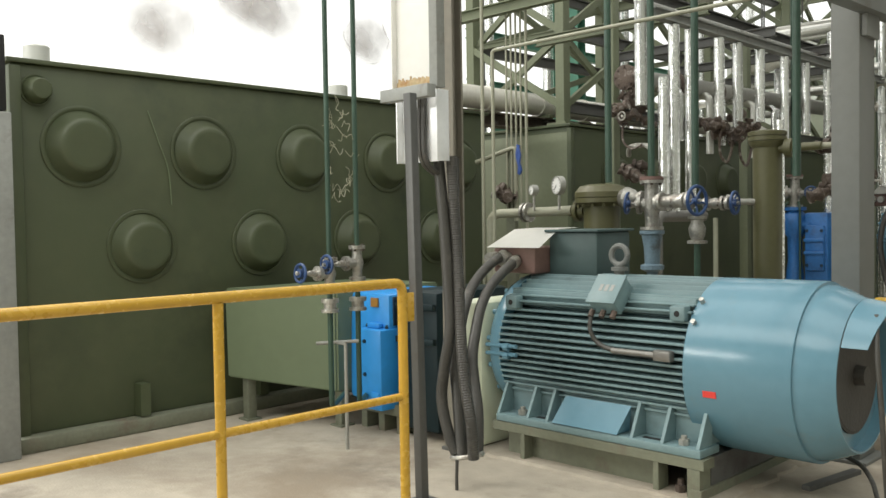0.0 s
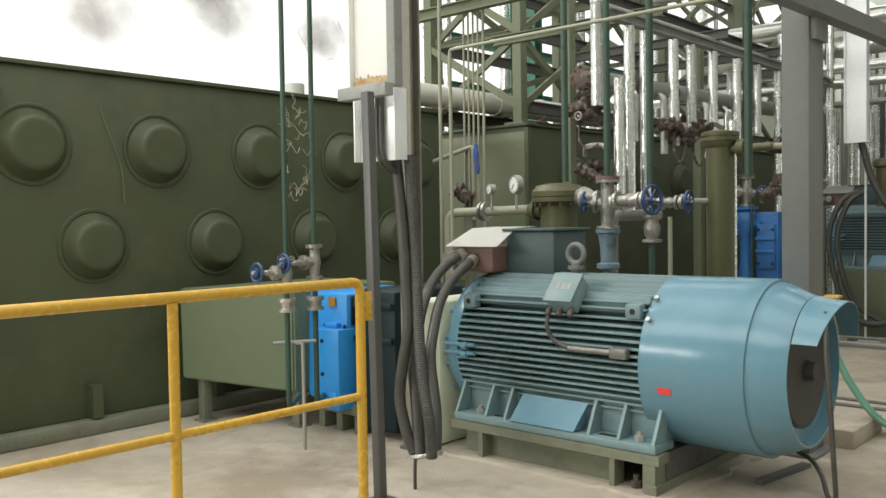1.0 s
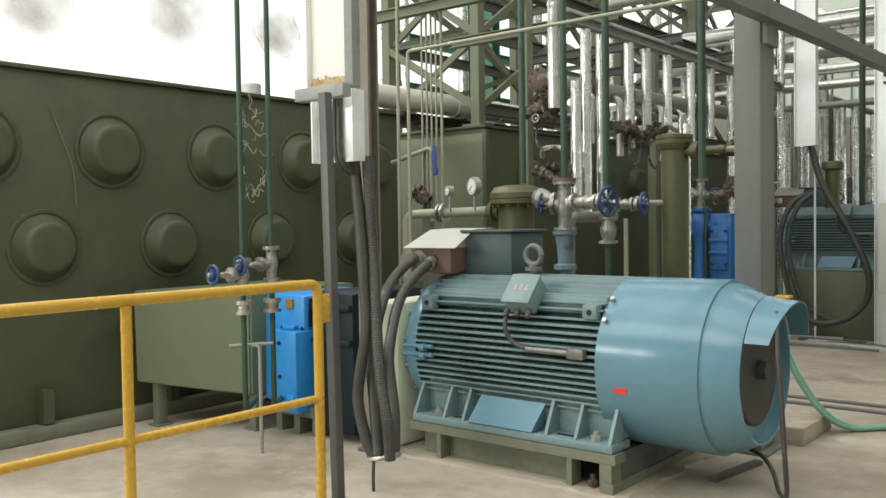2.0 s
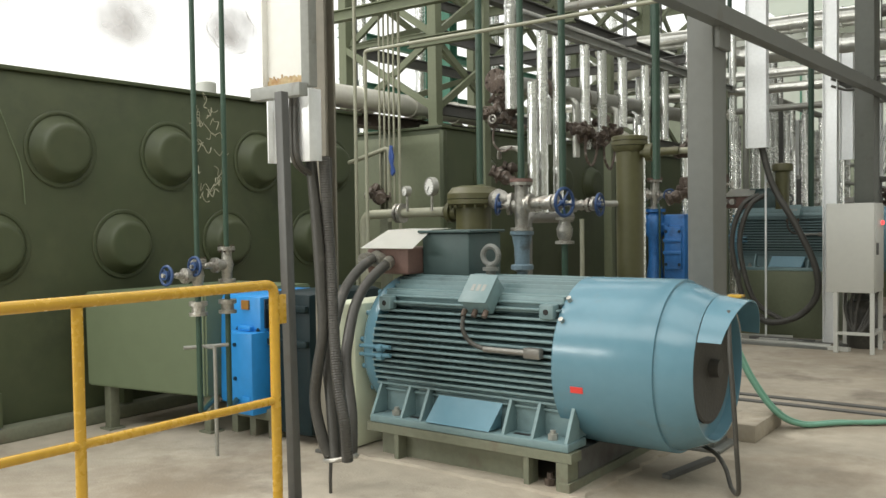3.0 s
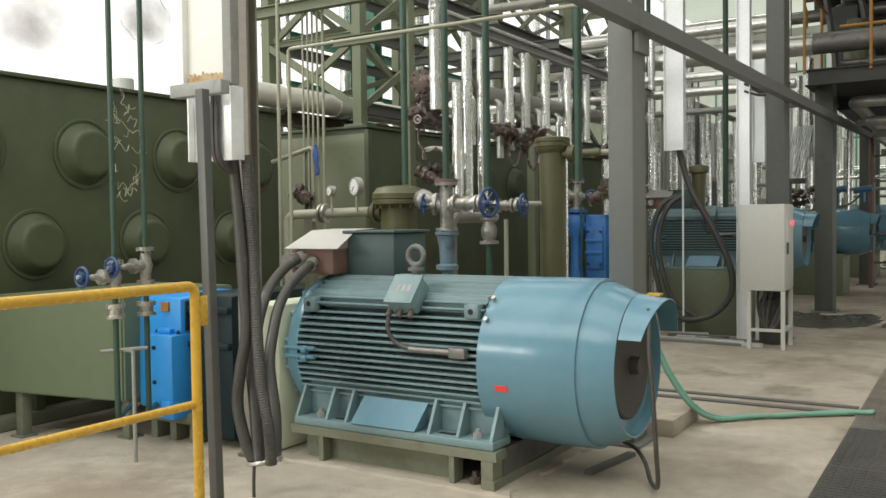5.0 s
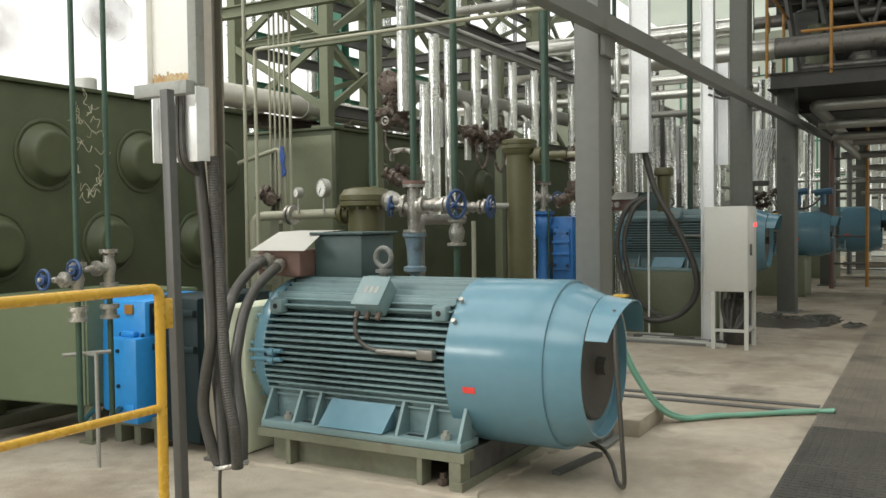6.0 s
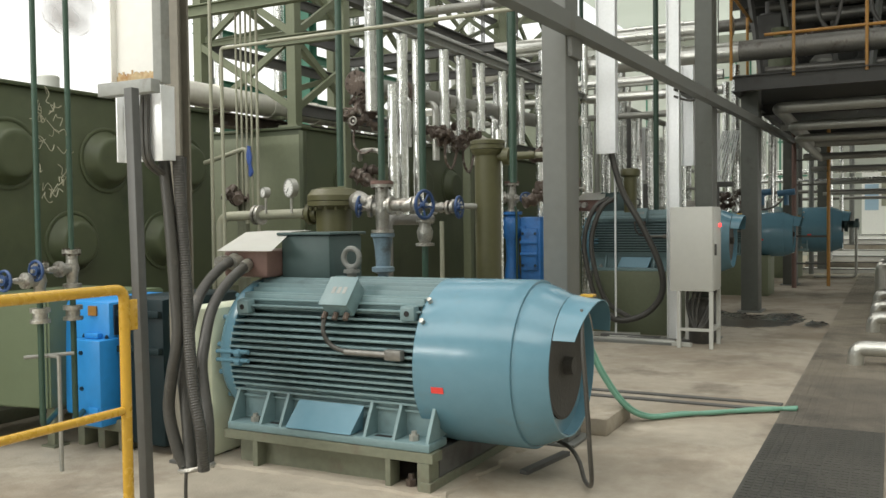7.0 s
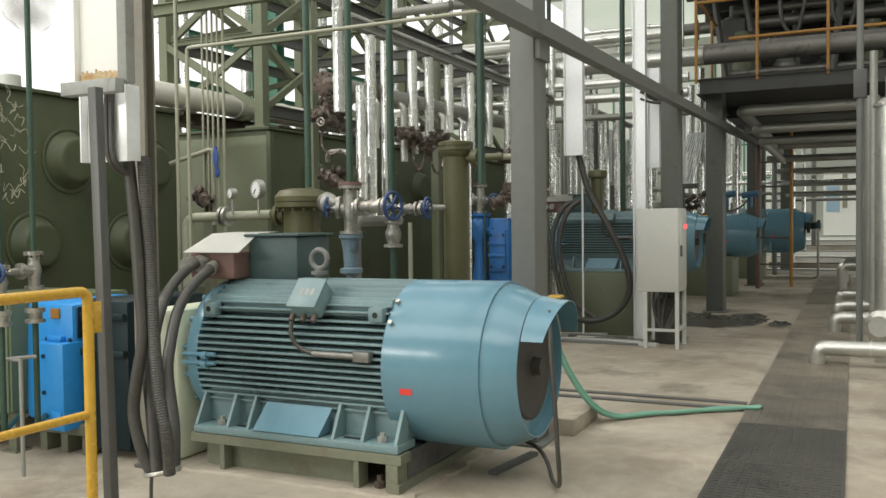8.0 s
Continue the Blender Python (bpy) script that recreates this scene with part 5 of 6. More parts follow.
for z in (2.9, 3.6, 4.4):
    bm = B()
    beam(bm, (-9.5, 10.2, z), (-9.5, 24, z), 0.12, 0.16, 0.014)
    solo("rear_beam", bm, TEAL_STEEL, "green painted steel beam behind the tanks", "beam", "rear beams", smooth=False)
for k in range(9):
    clad(-8.5 + 0.25 * (k % 2), 9.6 + 1.05 * k, 0.0, 7.4, 0.06 + 0.02 * (k % 3), "upright clad pipe behind the tower", "rear risers")
for k in range(14):
    y = 10.5 + 0.75 * k
    clad(-4.6 + 0.35 * ((k * 5) % 4), y, 0.0, 3.2 + 0.5 * (k % 3), 0.05, "upright clad pipe among the dryers", "far risers")

# pale dryer housings in panels further down the line
for k in range(4):
    y = 15.2 + 3.6 * k
    dh = thing("dryer_housing", (-5.6, y + 1.7, 0), "pale green panelled dryer housing behind the risers", "dryer", "dryer housings")
    bm = B()
    box(bm, -6.1, -5.1, y, y + 3.4, 0.0, 3.3, 0.02)
    part("body", bm, PANEL_GREEN, dh)
    for q in range(4):
        bm = B()
        box(bm, -5.095, -5.075, y + 0.06 + 0.83 * q, y + 0.84 + 0.83 * q, 0.15, 3.2, 0.008)
        part("panel", bm, PANEL_GREEN, dh)
rng = random.Random(71)
for k in range(26):
    x, y = rng.uniform(-4.75, -3.35), rng.uniform(13.2, 23.5)
    clad(x, y, 0.0, rng.uniform(2.6, 5.2), rng.choice((0.025, 0.035, 0.05, 0.065)), "slim upright clad pipe among the dryers", "far risers", rng.choice((FOIL, DULL_PIPE, FOIL, GALV)))
for x, z, r in ((-3.30, 1.95, 0.03), (-3.95, 2.45, 0.045), (-3.55, 3.05, 0.05), (-4.1, 1.62, 0.03)):
    pipe("rack_pipe", [(x, 13.0, z), (x, 24.0, z)], r, DULL_PIPE, "dull level pipe running along the far bay", "rack pipes", seg=12)
    for y in (13.05, 18.5, 23.95):
        bm = B()
        box(bm, x - 0.03, x + 0.03, y - 0.03, y + 0.03, 0.0, z - r + 0.004, 0.004)
        solo("pipe_stand", bm, DARK_STEEL, "dark steel stand under the level pipes", "pipe stand", "pipe stands", smooth=False)

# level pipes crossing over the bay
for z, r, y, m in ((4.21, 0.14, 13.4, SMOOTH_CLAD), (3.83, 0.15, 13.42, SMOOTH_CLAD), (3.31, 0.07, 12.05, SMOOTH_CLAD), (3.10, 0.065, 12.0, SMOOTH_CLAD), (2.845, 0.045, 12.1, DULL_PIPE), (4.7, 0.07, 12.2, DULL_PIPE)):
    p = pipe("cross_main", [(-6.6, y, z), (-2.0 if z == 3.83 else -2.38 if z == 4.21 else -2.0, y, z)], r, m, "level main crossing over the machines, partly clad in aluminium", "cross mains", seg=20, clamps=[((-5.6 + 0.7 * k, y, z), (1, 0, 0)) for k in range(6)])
    for x in (-5.5, -2.3):
        bm = B()
        rod(bm, (x, y, z + r * 0.9), (x, y, 8.2), 0.009, 6)
        part("hanger", bm, DARK_STEEL, p)
for k in range(15):
    x = -4.5 + 0.155 * k
    clad(x, 12.6 + 0.25 * (k % 3), 0.0, 2.75 + 0.1 * (k % 2), 0.03 + 0.012 * (k % 3), "slim clad pipe in a close row", "pipe row")
for x, y, m in ((-3.82, 11.0, PIPE_GREEN), (-2.62, 10.9, PIPE_GREEN), (-2.35, 12.2, PIPE_GREEN), (-4.3, 13.1, PIPE_GREEN)):
    pipe("green_pipe", [(x, y, 0.0), (x, y, 8.2)], 0.033, m, "dark green painted upright pipe by the second motor", "green pipes")

# ---- columns and long beam along the aisle ----


def aisle_column(x, y, w, d, zt=8.2, paint=COLUMN_GREY):
    c = thing("steel_column", (x, y, 0), "grey painted boxed steel column along the aisle", "column", "steel columns")
    bm = B()
    box(bm, x - w / 2, x + w / 2, y - d / 2, y + d / 2, 0.02, zt, 0.006)
    part("shaft", bm, paint, c)
    bm = B()
    box(bm, x - w / 2 - 0.05, x + w / 2 + 0.05, y - d / 2 - 0.05, y + d / 2 + 0.05, 0.0, 0.02, 0.003)
    part("base_plate", bm, GREY_STEEL, c)
    return c


near_col = aisle_column(-1.853, 5.22, 0.157, 0.24, paint=GREY_STEEL)
bm = B()
box(bm, -1.774, -1.74, 5.12, 5.32, 2.40, 2.60, 0.004)
part("bracket", bm, GREY_STEEL, near_col, "steel bracket under the long beam")
aisle_column(-1.90, 10.28, 0.19, 0.32)
aisle_column(-1.87, 13.65, 0.24, 0.40, 3.335)
aisle_column(-1.87, 19.3, 0.25, 0.5)
aisle_column(-1.55, 24.0, 0.25, 0.5)
bm = B()
beam(bm, (-1.73, 2.6, 2.515), (-1.75, 18.6, 2.90), 0.09, 0.105)
solo("long_beam", bm, GREY_STEEL, "long grey steel beam fixed along the aisle columns", "beam", smooth=False)

# ---- second drive ----
bm = B()
box(bm, -3.30, -2.24, 10.42, 11.35, 0.0, 0.765, 0.01)
solo("drive_pedestal", bm, TRUSS_GREEN, "green steel pedestal under the second motor", "pedestal", "drive pedestals")
copy_thing(motor, pose(-2.77, 10.88, 0.765) @ Matrix.Scale(0.86, 4))
bm = B()
box(bm, -3.1, -1.95, 16.3, 17.2, 0.0, 0.72, 0.01)
solo("drive_pedestal", bm, TRUSS_GREEN, "green steel pedestal under the third motor", "pedestal", "drive pedestals")
copy_thing(motor, pose(-2.66, 16.75, 0.72) @ Matrix.Scale(0.88, 4))
bm = B()
box(bm, -3.2, -1.9, 21.3, 22.4, 0.0, 0.62, 0.01)
solo("drive_pedestal", bm, TRUSS_GREEN, "green steel pedestal under the fourth motor", "pedestal", "drive pedestals")
copy_thing(motor, pose(-2.45, 21.9, 0.62) @ Matrix.Scale(1.15, 4))

PX2, PY2 = -4.09, 9.75
p2 = thing("process_pump", (-3.92, 9.85, 0.0), "bright blue pump with a flanged valve on top, beside the column", "pump", "blue pumps")
bm = B()
box(bm, -3.96, -3.70, 9.68, 10.2, 0.62, 1.44, 0.03)
box(bm, -3.93, -3.73, 9.64, 9.70, 0.80, 1.30, 0.015)
part("casing", bm, MID_BLUE, p2)
for k in range(4):
    bm = B()
    bolt(bm, (-3.91 + 0.16 * (k % 2), 9.64, 0.86 + 0.38 * (k // 2)), (0, -1, 0), 0.018, 0.014)
    part("cover_bolt", bm, NAVY, p2)
for zz in (0.98, 1.12):
    bm = B()
    box(bm, -3.94, -3.72, 9.615, 9.645, zz, zz + 0.035, 0.006)
    part("rib", bm, MID_BLUE, p2)
bm = B()
lathe(bm, (PX2, PY2, 0.62), (PX2, PY2, 3), [(0, 0.09), (0, 0.11), (0.30, 0.075), (0.55, 0.08), (0.60, 0.12), (0.72, 0.13), (0.80, 0.12), (0.84, 0.08), (0.85, 0.125), (0.885, 0.125), (0.885, 0.04)], 24)
lathe(bm, (PX2 + 0.04, PY2, 1.30), (PX2 + 1, PY2, 1.30), [(0, 0.07), (0.10, 0.07), (0.16, 0.085)], 16)
part("volute", bm, MID_BLUE, p2, "bright blue rounded discharge casing")
bm = B()
box(bm, -4.24, -3.66, 9.6, 10.3, 0.0, 0.618, 0.01)
part("pedestal", bm, FRAME_GREEN, p2)
for sx in (-0.13, 0.10):
    bm = B()
    bent(bm, [(PX2 + sx, PY2 - 0.10, 0.62), (PX2 + sx, PY2 - 0.10, 1.50), (PX2 + sx * 0.5, PY2 - 0.02, 1.56)], 0.014, 0.04, 8)
    part("flush_line", bm, PIPE_GREEN, p2)
hand_valve("gate_valve", (PX2, PY2, 1.675), (-0.9, -0.4, 0.0), 0.2, 0.075, CAST, label="cast gate valve on the blue pump", h=0.335)
hand_valve("gate_valve", (PX2 + 0.17, PY2 - 0.05, 1.66), (0.55, -0.83, 0.0), 0.15, 0.065, CAST, label="small cast valve beside the blue pump's main valve", h=0.2, g=0.6, run=(1, 0, 0))
pipe("green_pipe", [(PX2, PY2, 1.843), (PX2, PY2, 8.2)], 0.04, PIPE_GREEN, "dark green painted upright pipe above the blue pump", "green pipes")
bm = B()
lathe(bm, (-3.86, 9.66, 1.62), (-3.5, 9.58, 1.62), [(0, 0), (0, 0.05), (0.05, 0.05), (0.05, 0.03), (0.1, 0.03), (0.1, 0)], 14)
solo("yellow_valve", bm, YELLOW, "small yellow valve body by the pump", "valve")

# small filter pot near the second motor
bm = B()
lathe(bm, (-2.80, 10.35, 1.48), (-2.80, 10.35, 3), [(0, 0), (0, 0.075), (0.42, 0.08), (0.44, 0.115), (0.50, 0.115), (0.52, 0.10), (0.53, 0)], 24)
solo("strainer_small", bm, OLIVE_FILTER, "small olive green strainer over the second motor", "strainer", "strainers")
bm = B()
tube(bm, [(-2.967, 10.12, 2.2), (-2.84, 10.12, 1.743), (-2.589, 10.12, 1.288), (-2.392, 10.12, 0.844), (-2.375, 10.12, 0.527), (-2.559, 10.12, 0.29), (-2.844, 10.12, 0.197), (-3.05, 10.2, 0.24)], 0.038, 10, 8, 0.003, 90)
solo("conduit", bm, RUBBER, "thick dark flexible conduit slanting down and looping under the second motor", "cable conduit")
for k, (zt, off) in enumerate(((1.35, 0.0), (1.30, 0.09))):
    bm = B()
    tube(bm, [(-3.05 + off, 10.3, 1.65), (-3.20 + off, 10.2, 1.54), (-3.31 + off, 10.17, 1.22), (-3.30 + off, 10.17, 0.89), (-3.15 + off, 10.17, 0.38 + 0.05 * k), (-2.86 + off, 10.18, 0.19 + 0.04 * k)], 0.03, 8, 8)
    solo("conduit", bm, RUBBER, "black cable conduit looped beside the second motor", "cable conduit", "looped conduits")

# trays at the second drive
for x0, x1, y, z0, z1 in ((-3.09, -2.87, 10.0, 2.17, 8.2), (-2.285, -2.15, 10.05, 0.0, 8.2), (-2.36, -2.22, 11.2, 2.06, 3.32)):
    t = thing("cable_tray", ((x0 + x1) / 2, y, z0), "bright galvanised cable tray running up to the roof", "cable tray", "cable trays")
    bm = B()
    box(bm, x0, x1, y, y + 0.006, z0, z1)
    part("back", bm, GALV, t, smooth=False)
    for xs in (x0 - 0.004, x1 - 0.002):
        bm = B()
        box(bm, xs, xs + 0.006, y - 0.05, y + 0.06, z0, z1)
        part("side", bm, GALV, t, smooth=False)
bm = B()
box(bm, -2.30, -1.995, 10.40, 11.26, 2.90, 2.94, 0.004)
part("bracket", bm, DARK_STEEL, t, smooth=False)
pipe("thin_rod", [(-2.93, 10.15, 0.0), (-2.93, 10.15, 2.17)], 0.012, GALV, "thin bright conduit below the tray")
for k in range(5):
    bm = B()
    a = (-3.2 + 0.25 * k, 9.75 + 0.09 * k, 0.02)
    beam(bm, a, (a[0] + 0.75 - 0.12 * k, a[1] + 0.25 * ((k % 2) - 0.4), 0.02), 0.05, 0.035)
    solo("steel_bar", bm, DULL_PIPE, "loose steel bar lying on the floor", "steel bar", "loose bars", smooth=False)
bm = B()
box(bm, -3.4, -2.05, 9.62, 9.68, 0.0, 0.03, 0.004)
solo("floor_edge", bm, GREY_STEEL, "pale steel edging strip on the floor", "edging", smooth=False)

# control cabinet
cc = thing("control_cabinet", (-1.92, 9.74, 0.0), "light grey control cabinet on thin legs with a red lamp", "control cabinet")
bm = B()
box(bm, -2.14, -1.69, 9.50, 9.97, 0.615, 1.52, 0.008)
part("case", bm, BOX_GREY, cc)
bm = B()
box(bm, -1.689, -1.682, 9.52, 9.95, 0.64, 1.50, 0.003)
dr = part("door", bm, BOX_GREY, cc)
bm = B()
rod(bm, (-1.682, 9.84, 1.32), (-1.662, 9.84, 1.32), 0.022, 14)
part("red_lamp", bm, LAMP_RED, dr, "lit red indicator lamp")
bm = B()
box(bm, -1.682, -1.66, 9.55, 9.58, 1.0, 1.12, 0.004)
part("handle", bm, DARK_STEEL, dr)
for x in (-2.05, -1.71):
    for y in (9.51, 9.94):
        bm = B()
        box(bm, x - 0.02, x + 0.02, y - 0.01, y + 0.03, 0.0, 0.614)
        part("leg", bm, BOX_GREY, cc, smooth=False)
bm = B()
for a, b_ in (((-2.03, 9.52, 0.2), (-1.73, 9.52, 0.2)), ((-2.03, 9.95, 0.2), (-1.73, 9.95, 0.2)), ((-1.71, 9.54, 0.2), (-1.71, 9.93, 0.2))):
    beam(bm, a, b_, 0.03, 0.03)
part("stretcher", bm, BOX_GREY, cc, smooth=False)
bm = B()
lathe(bm, (-1.9, 10.0, 0.0), (-1.9, 10.0, 1), [(0, 0), (0, 0.13), (0.05, 0.15), (0.45, 0.15), (0.5, 0.12), (0.5, 0)], 24)
solo("drum", bm, RUBBER, "dark drum standing behind the cabinet legs", "drum")
for k in range(3):
    bm = B()
    tube(bm, [(-2.0 + 0.07 * k, 9.75, 0.62), (-2.0 + 0.05 * k, 9.72, 0.4), (-1.9, 9.68, 0.18), (-1.78 - 0.03 * k, 9.74, 0.3), (-1.72, 9.85, 0.62)], 0.016, 8, 8)
    solo("cable", bm, RUBBER, "black cable drooping under the cabinet", "cable", "cabinet cables")

# ---- green hose and floor bits by the motor ----
for k, dz in enumerate((0.0, 0.05)):
    bm = B()
    tube(bm, [(-1.95, 5.55 + dz, 0.80), (-1.87, 5.72 + dz, 0.58), (-1.76, 5.75 + dz, 0.34), (-1.62, 5.80 + dz, 0.13), (-1.50, 5.96 + dz, 0.028), (-1.32, 6.15 + dz, 0.022), (-1.13, 6.32 - dz * 0.5, 0.022), (-0.85, 6.52 + dz, 0.022), (-0.60, 6.66 - dz, 0.034)], 0.0155, 10, 8)
    solo("hose", bm, HOSE_GREEN, "pale green water hose trailing across the floor to the grating", "hose", "hoses")
bm = B()
tube(bm, [(-1.395, 4.22, 0.94), (-1.36, 4.12, 0.80), (-1.335, 4.10, 0.54), (-1.325, 4.12, 0.26), (-1.35, 4.22, 0.06), (-1.43, 4.36, 0.03), (-1.50, 4.48, 0.09), (-1.58, 4.56, 0.14), (-1.68, 4.60, 0.165)], 0.012, 10, 8)
solo("motor_lead", bm, RUBBER, "thin dark cable curling from the motor to the floor", "cable")
bm = B()
box(bm, -1.83, -1.63, 5.42, 6.0, 0.0, 0.11, 0.008)
solo("concrete_block", bm, CONCRETE, "small low concrete block on the floor", "block")
bm = B()
beam(bm, (-1.80, 4.42, 0.012), (-1.72, 4.9, 0.012), 0.05, 0.024)
solo("steel_bar", bm, DARK_STEEL, "loose dark steel bar lying on the floor", "steel bar", "loose bars", smooth=False)

# ---- overhead platform ----
pf = thing("platform", (-0.2, 16.5, 3.2), "dark steel maintenance platform with yellow handrails", "platform")
bm = B()
box(bm, -2.0, 2.6, 13.0, 24.0, 3.34, 3.40, 0.0)
part("deck", bm, DECK_STEEL, pf, smooth=False)
for a, b_ in (((-2.0, 13.0, 3.30), (2.6, 13.0, 3.30)), ((-2.0, 13.0, 3.30), (-2.0, 20.5, 3.30)), ((-2.0, 20.5, 3.30), (2.6, 20.5, 3.30)), ((-2.0, 16.0, 3.26), (2.6, 16.0, 3.26)), ((0.6, 13.1, 3.26), (0.6, 20.4, 3.26))):
    bm = B()
    beam(bm, a, b_, 0.10, 0.22, 0.016)
    part("beam", bm, DECK_STEEL, pf, smooth=False)
for x in (-2.05, -1.22, -0.31, 0.6):
    bm = B()
    rod(bm, (x, 12.98, 3.35), (x, 12.98, 4.55), 0.022, 10)
    part("rail_post", bm, DARK_ORANGE, pf, "yellow handrail post")
for z in (3.95, 4.5):
    bm = B()
    rod(bm, (-1.6 if z < 4 else -2.05, 12.98, z), (1.5, 12.98, z), 0.022, 10)
    part("handrail", bm, DARK_ORANGE, pf, "yellow handrail")
for y in (14.2, 15.4, 16.6):
    bm = B()
    rod(bm, (-2.0, y, 3.4), (-2.0, y, 4.5), 0.022, 10)
    part("rail_post", bm, DARK_ORANGE, pf, "yellow handrail post")
bm = B()
rod(bm, (-2.0, 13, 4.5), (-2.0, 20.5, 4.5), 0.022, 10)
part("handrail", bm, DARK_ORANGE, pf, "yellow handrail")
for x, y in ((2.4, 13.3), (2.4, 20.2)):
    bm = B()
    box(bm, x - 0.1, x + 0.1, y - 0.1, y + 0.1, 0, 3.2)
    part("leg", bm, DARK_STEEL, pf, smooth=False)
# machinery and pipes on the platform
for k, (x0, x1, y0, h) in enumerate(((-1.95, -1.58, 14.9, 1.25), (-1.5, -0.5, 16.2, 1.5), (-0.3, 1.0, 16.6, 1.7), (1.2, 2.5, 15.8, 1.6))):
    hs = thing("machine_housing", ((x0 + x1) / 2, y0 + 0.6, 3.4), "dark machine housing standing on the platform", "machine", "platform machines")
    bm = B()
    box(bm, x0, x1, y0, y0 + 1.2, 3.4, 3.4 + h, 0.03)
    part("body", bm, TRUSS_GREEN if k == 2 else DARK_STEEL, hs)
    bm = B()
    box(bm, x0 + 0.1, x1 - 0.1, y0 - 0.02, y0 - 0.001, 3.6, 3.4 + h - 0.3, 0.008)
    part("door", bm, DARK_STEEL, hs)
    bm = B()
    lathe(bm, ((x0 + x1) / 2, y0 + 0.5, 3.4 + h), ((x0 + x1) / 2, y0 + 0.5, 9), [(0, 0.2), (0.1, 0.2), (0.1, 0.12), (0.3, 0.12), (0.3, 0)], 16)
    part("vent", bm, DARK_STEEL, hs)
# carries the clad cross main on past x=-2 in a darker colour
pipe("platform_main", [(-1.998, 13.42, 3.83), (2.5, 13.42, 3.83)], 0.15, DARK_PIPE, "dull dark main lying along the platform", seg=20, clamps=[((-1.1 + 0.8 * k, 13.42, 3.83), (1, 0, 0)) for k in range(5)])
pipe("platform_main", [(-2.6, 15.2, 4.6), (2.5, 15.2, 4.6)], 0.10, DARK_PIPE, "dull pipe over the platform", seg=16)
for k, (z, r) in enumerate(((3.56, 0.05), (3.72, 0.07), (4.28, 0.045), (4.82, 0.08))):
    pipe("platform_pipe", [(-1.8, 14.5 + 0.25 * k, z), (2.5, 14.5 + 0.25 * k, z)], r, (DULL_PIPE, DARK_PIPE, RUSTY, DARK_PIPE)[k], "narrow clad pipe lying along the platform", "platform pipes", seg=14)
rng = random.Random(17)
for k in range(7):
    x, y = -1.6 + 0.62 * k, 14.9 + 0.4 * (k % 3)
    bm = B()
    s = rng.uniform(0.16, 0.3)
    lathe(bm, (x, y, 3.4), (x, y, 6), [(0, s), (0.05, s), (0.05, s * 0.7), (0.5, s * 0.8), (0.6, s * 0.5), (0.9, s * 0.45), (0.9, s * 0.6), (1.0, s * 0.6), (1.0, 0)], 18)
    solo("dark_vessel", bm, TRUSS_GREEN if k % 3 == 0 else (DULL_PIPE if k % 3 == 1 else DARK_STEEL), "steel vessel standing on the platform", "vessel", "platform vessels")
for k in range(9):
    x = -1.8 + 0.5 * k
    a = Vector((x, 14.5 + 0.3 * (k % 3), 3.4))
    bm = B()
    beam(bm, a, a + Vector((rng.uniform(-0.5, 0.5), 0.3, 2.6)), 0.07, 0.07)
    solo("strut", bm, GREY_STEEL if k % 2 else DARK_STEEL, "dark steel strut above the platform", "strut", "platform struts", smooth=False)
for k in range(5):
    bm = B()
    tube(bm, [(-1.0 + 0.7 * k, 14.0, 4.9), (-0.95 + 0.7 * k, 13.9, 4.3), (-0.75 + 0.7 * k, 13.9, 4.15), (-0.6 + 0.7 * k, 14.0, 4.9)], 0.03, 8, 8)
    solo("hose_loop", bm, RUBBER, "black hose loop above the platform", "hose", "platform hoses")
bm = B()
box(bm, -2.5, 2.6, 13.8, 24.0, 5.2, 5.35)
for k in range(10):
    beam(bm, (-2.5, 13.9 + k, 5.1), (2.6, 13.9 + k, 5.1), 0.1, 0.2)
solo("upper_deck", bm, DECK_STEEL, "dark underside of the upper floor over the aisle", "floor deck", kind="structure", smooth=False)

# darker than other cladding: shade below the deck is put into the colour
for z, y, x0, r in ((2.99, 13.6, -1.50, 0.085), (2.75, 14.0, -1.34, 0.07), (2.60, 14.4, -1.30, 0.06), (2.95, 16.0, -1.7, 0.08), (2.75, 17.5, -1.6, 0.07), (2.6, 19.0, -1.6, 0.07), (2.45, 21.0, -1.6, 0.06), (2.2, 22.5, -1.6, 0.05), (1.95, 23.0, -1.5, 0.04)):
    pipe("under_pipe", [(x0, y + 5, z - 0.02), (x0, y, z), (2.4, y, z)] if z > 2.5 and y < 15 else [(x0, y, z), (2.4, y, z)], r, DULL_PIPE, "clad pipe slung below the platform and turning along the aisle", "slung pipes", bend=0.18, seg=16)

# ---- right side of the aisle ----
pipe("rail_pole", [(0.06, 9.62, 0.0), (0.06, 9.62, 8.2)], 0.032, GREY_STEEL, "galvanised steel pole standing by the grating")
bm = B()
box(bm, 0.0, 0.12, 9.57, 9.67, 2.58, 2.86, 0.006)
solo("pole_clamp", bm, DARK_STEEL, "dark clamp plate on the pole", "clamp")


def floor_pipe(x, y, z, r, xe=3.0):
    return pipe("floor_pipe", [(x, y, 0.0), (x, y, z), (xe, y + 0.05, z)], r, CLAD_DULL, "clad pipe along the floor with an elbow down into the trench", "floor pipes", bend=0.11, seg=20,
                clamps=[((x + 0.45 + 0.7 * k, y + 0.01, z), (1, 0, 0)) for k in range(4)])


for x, y, z, r in ((-0.30, 8.95, 0.17, 0.072), (-0.20, 11.55, 0.19, 0.075), (-0.19, 12.85, 0.22, 0.075), (-0.19, 14.4, 0.25, 0.07), (-0.18, 17.0, 0.55, 0.09), (-0.17, 20.5, 0.45, 0.09)):
    floor_pipe(x, y, z, r)
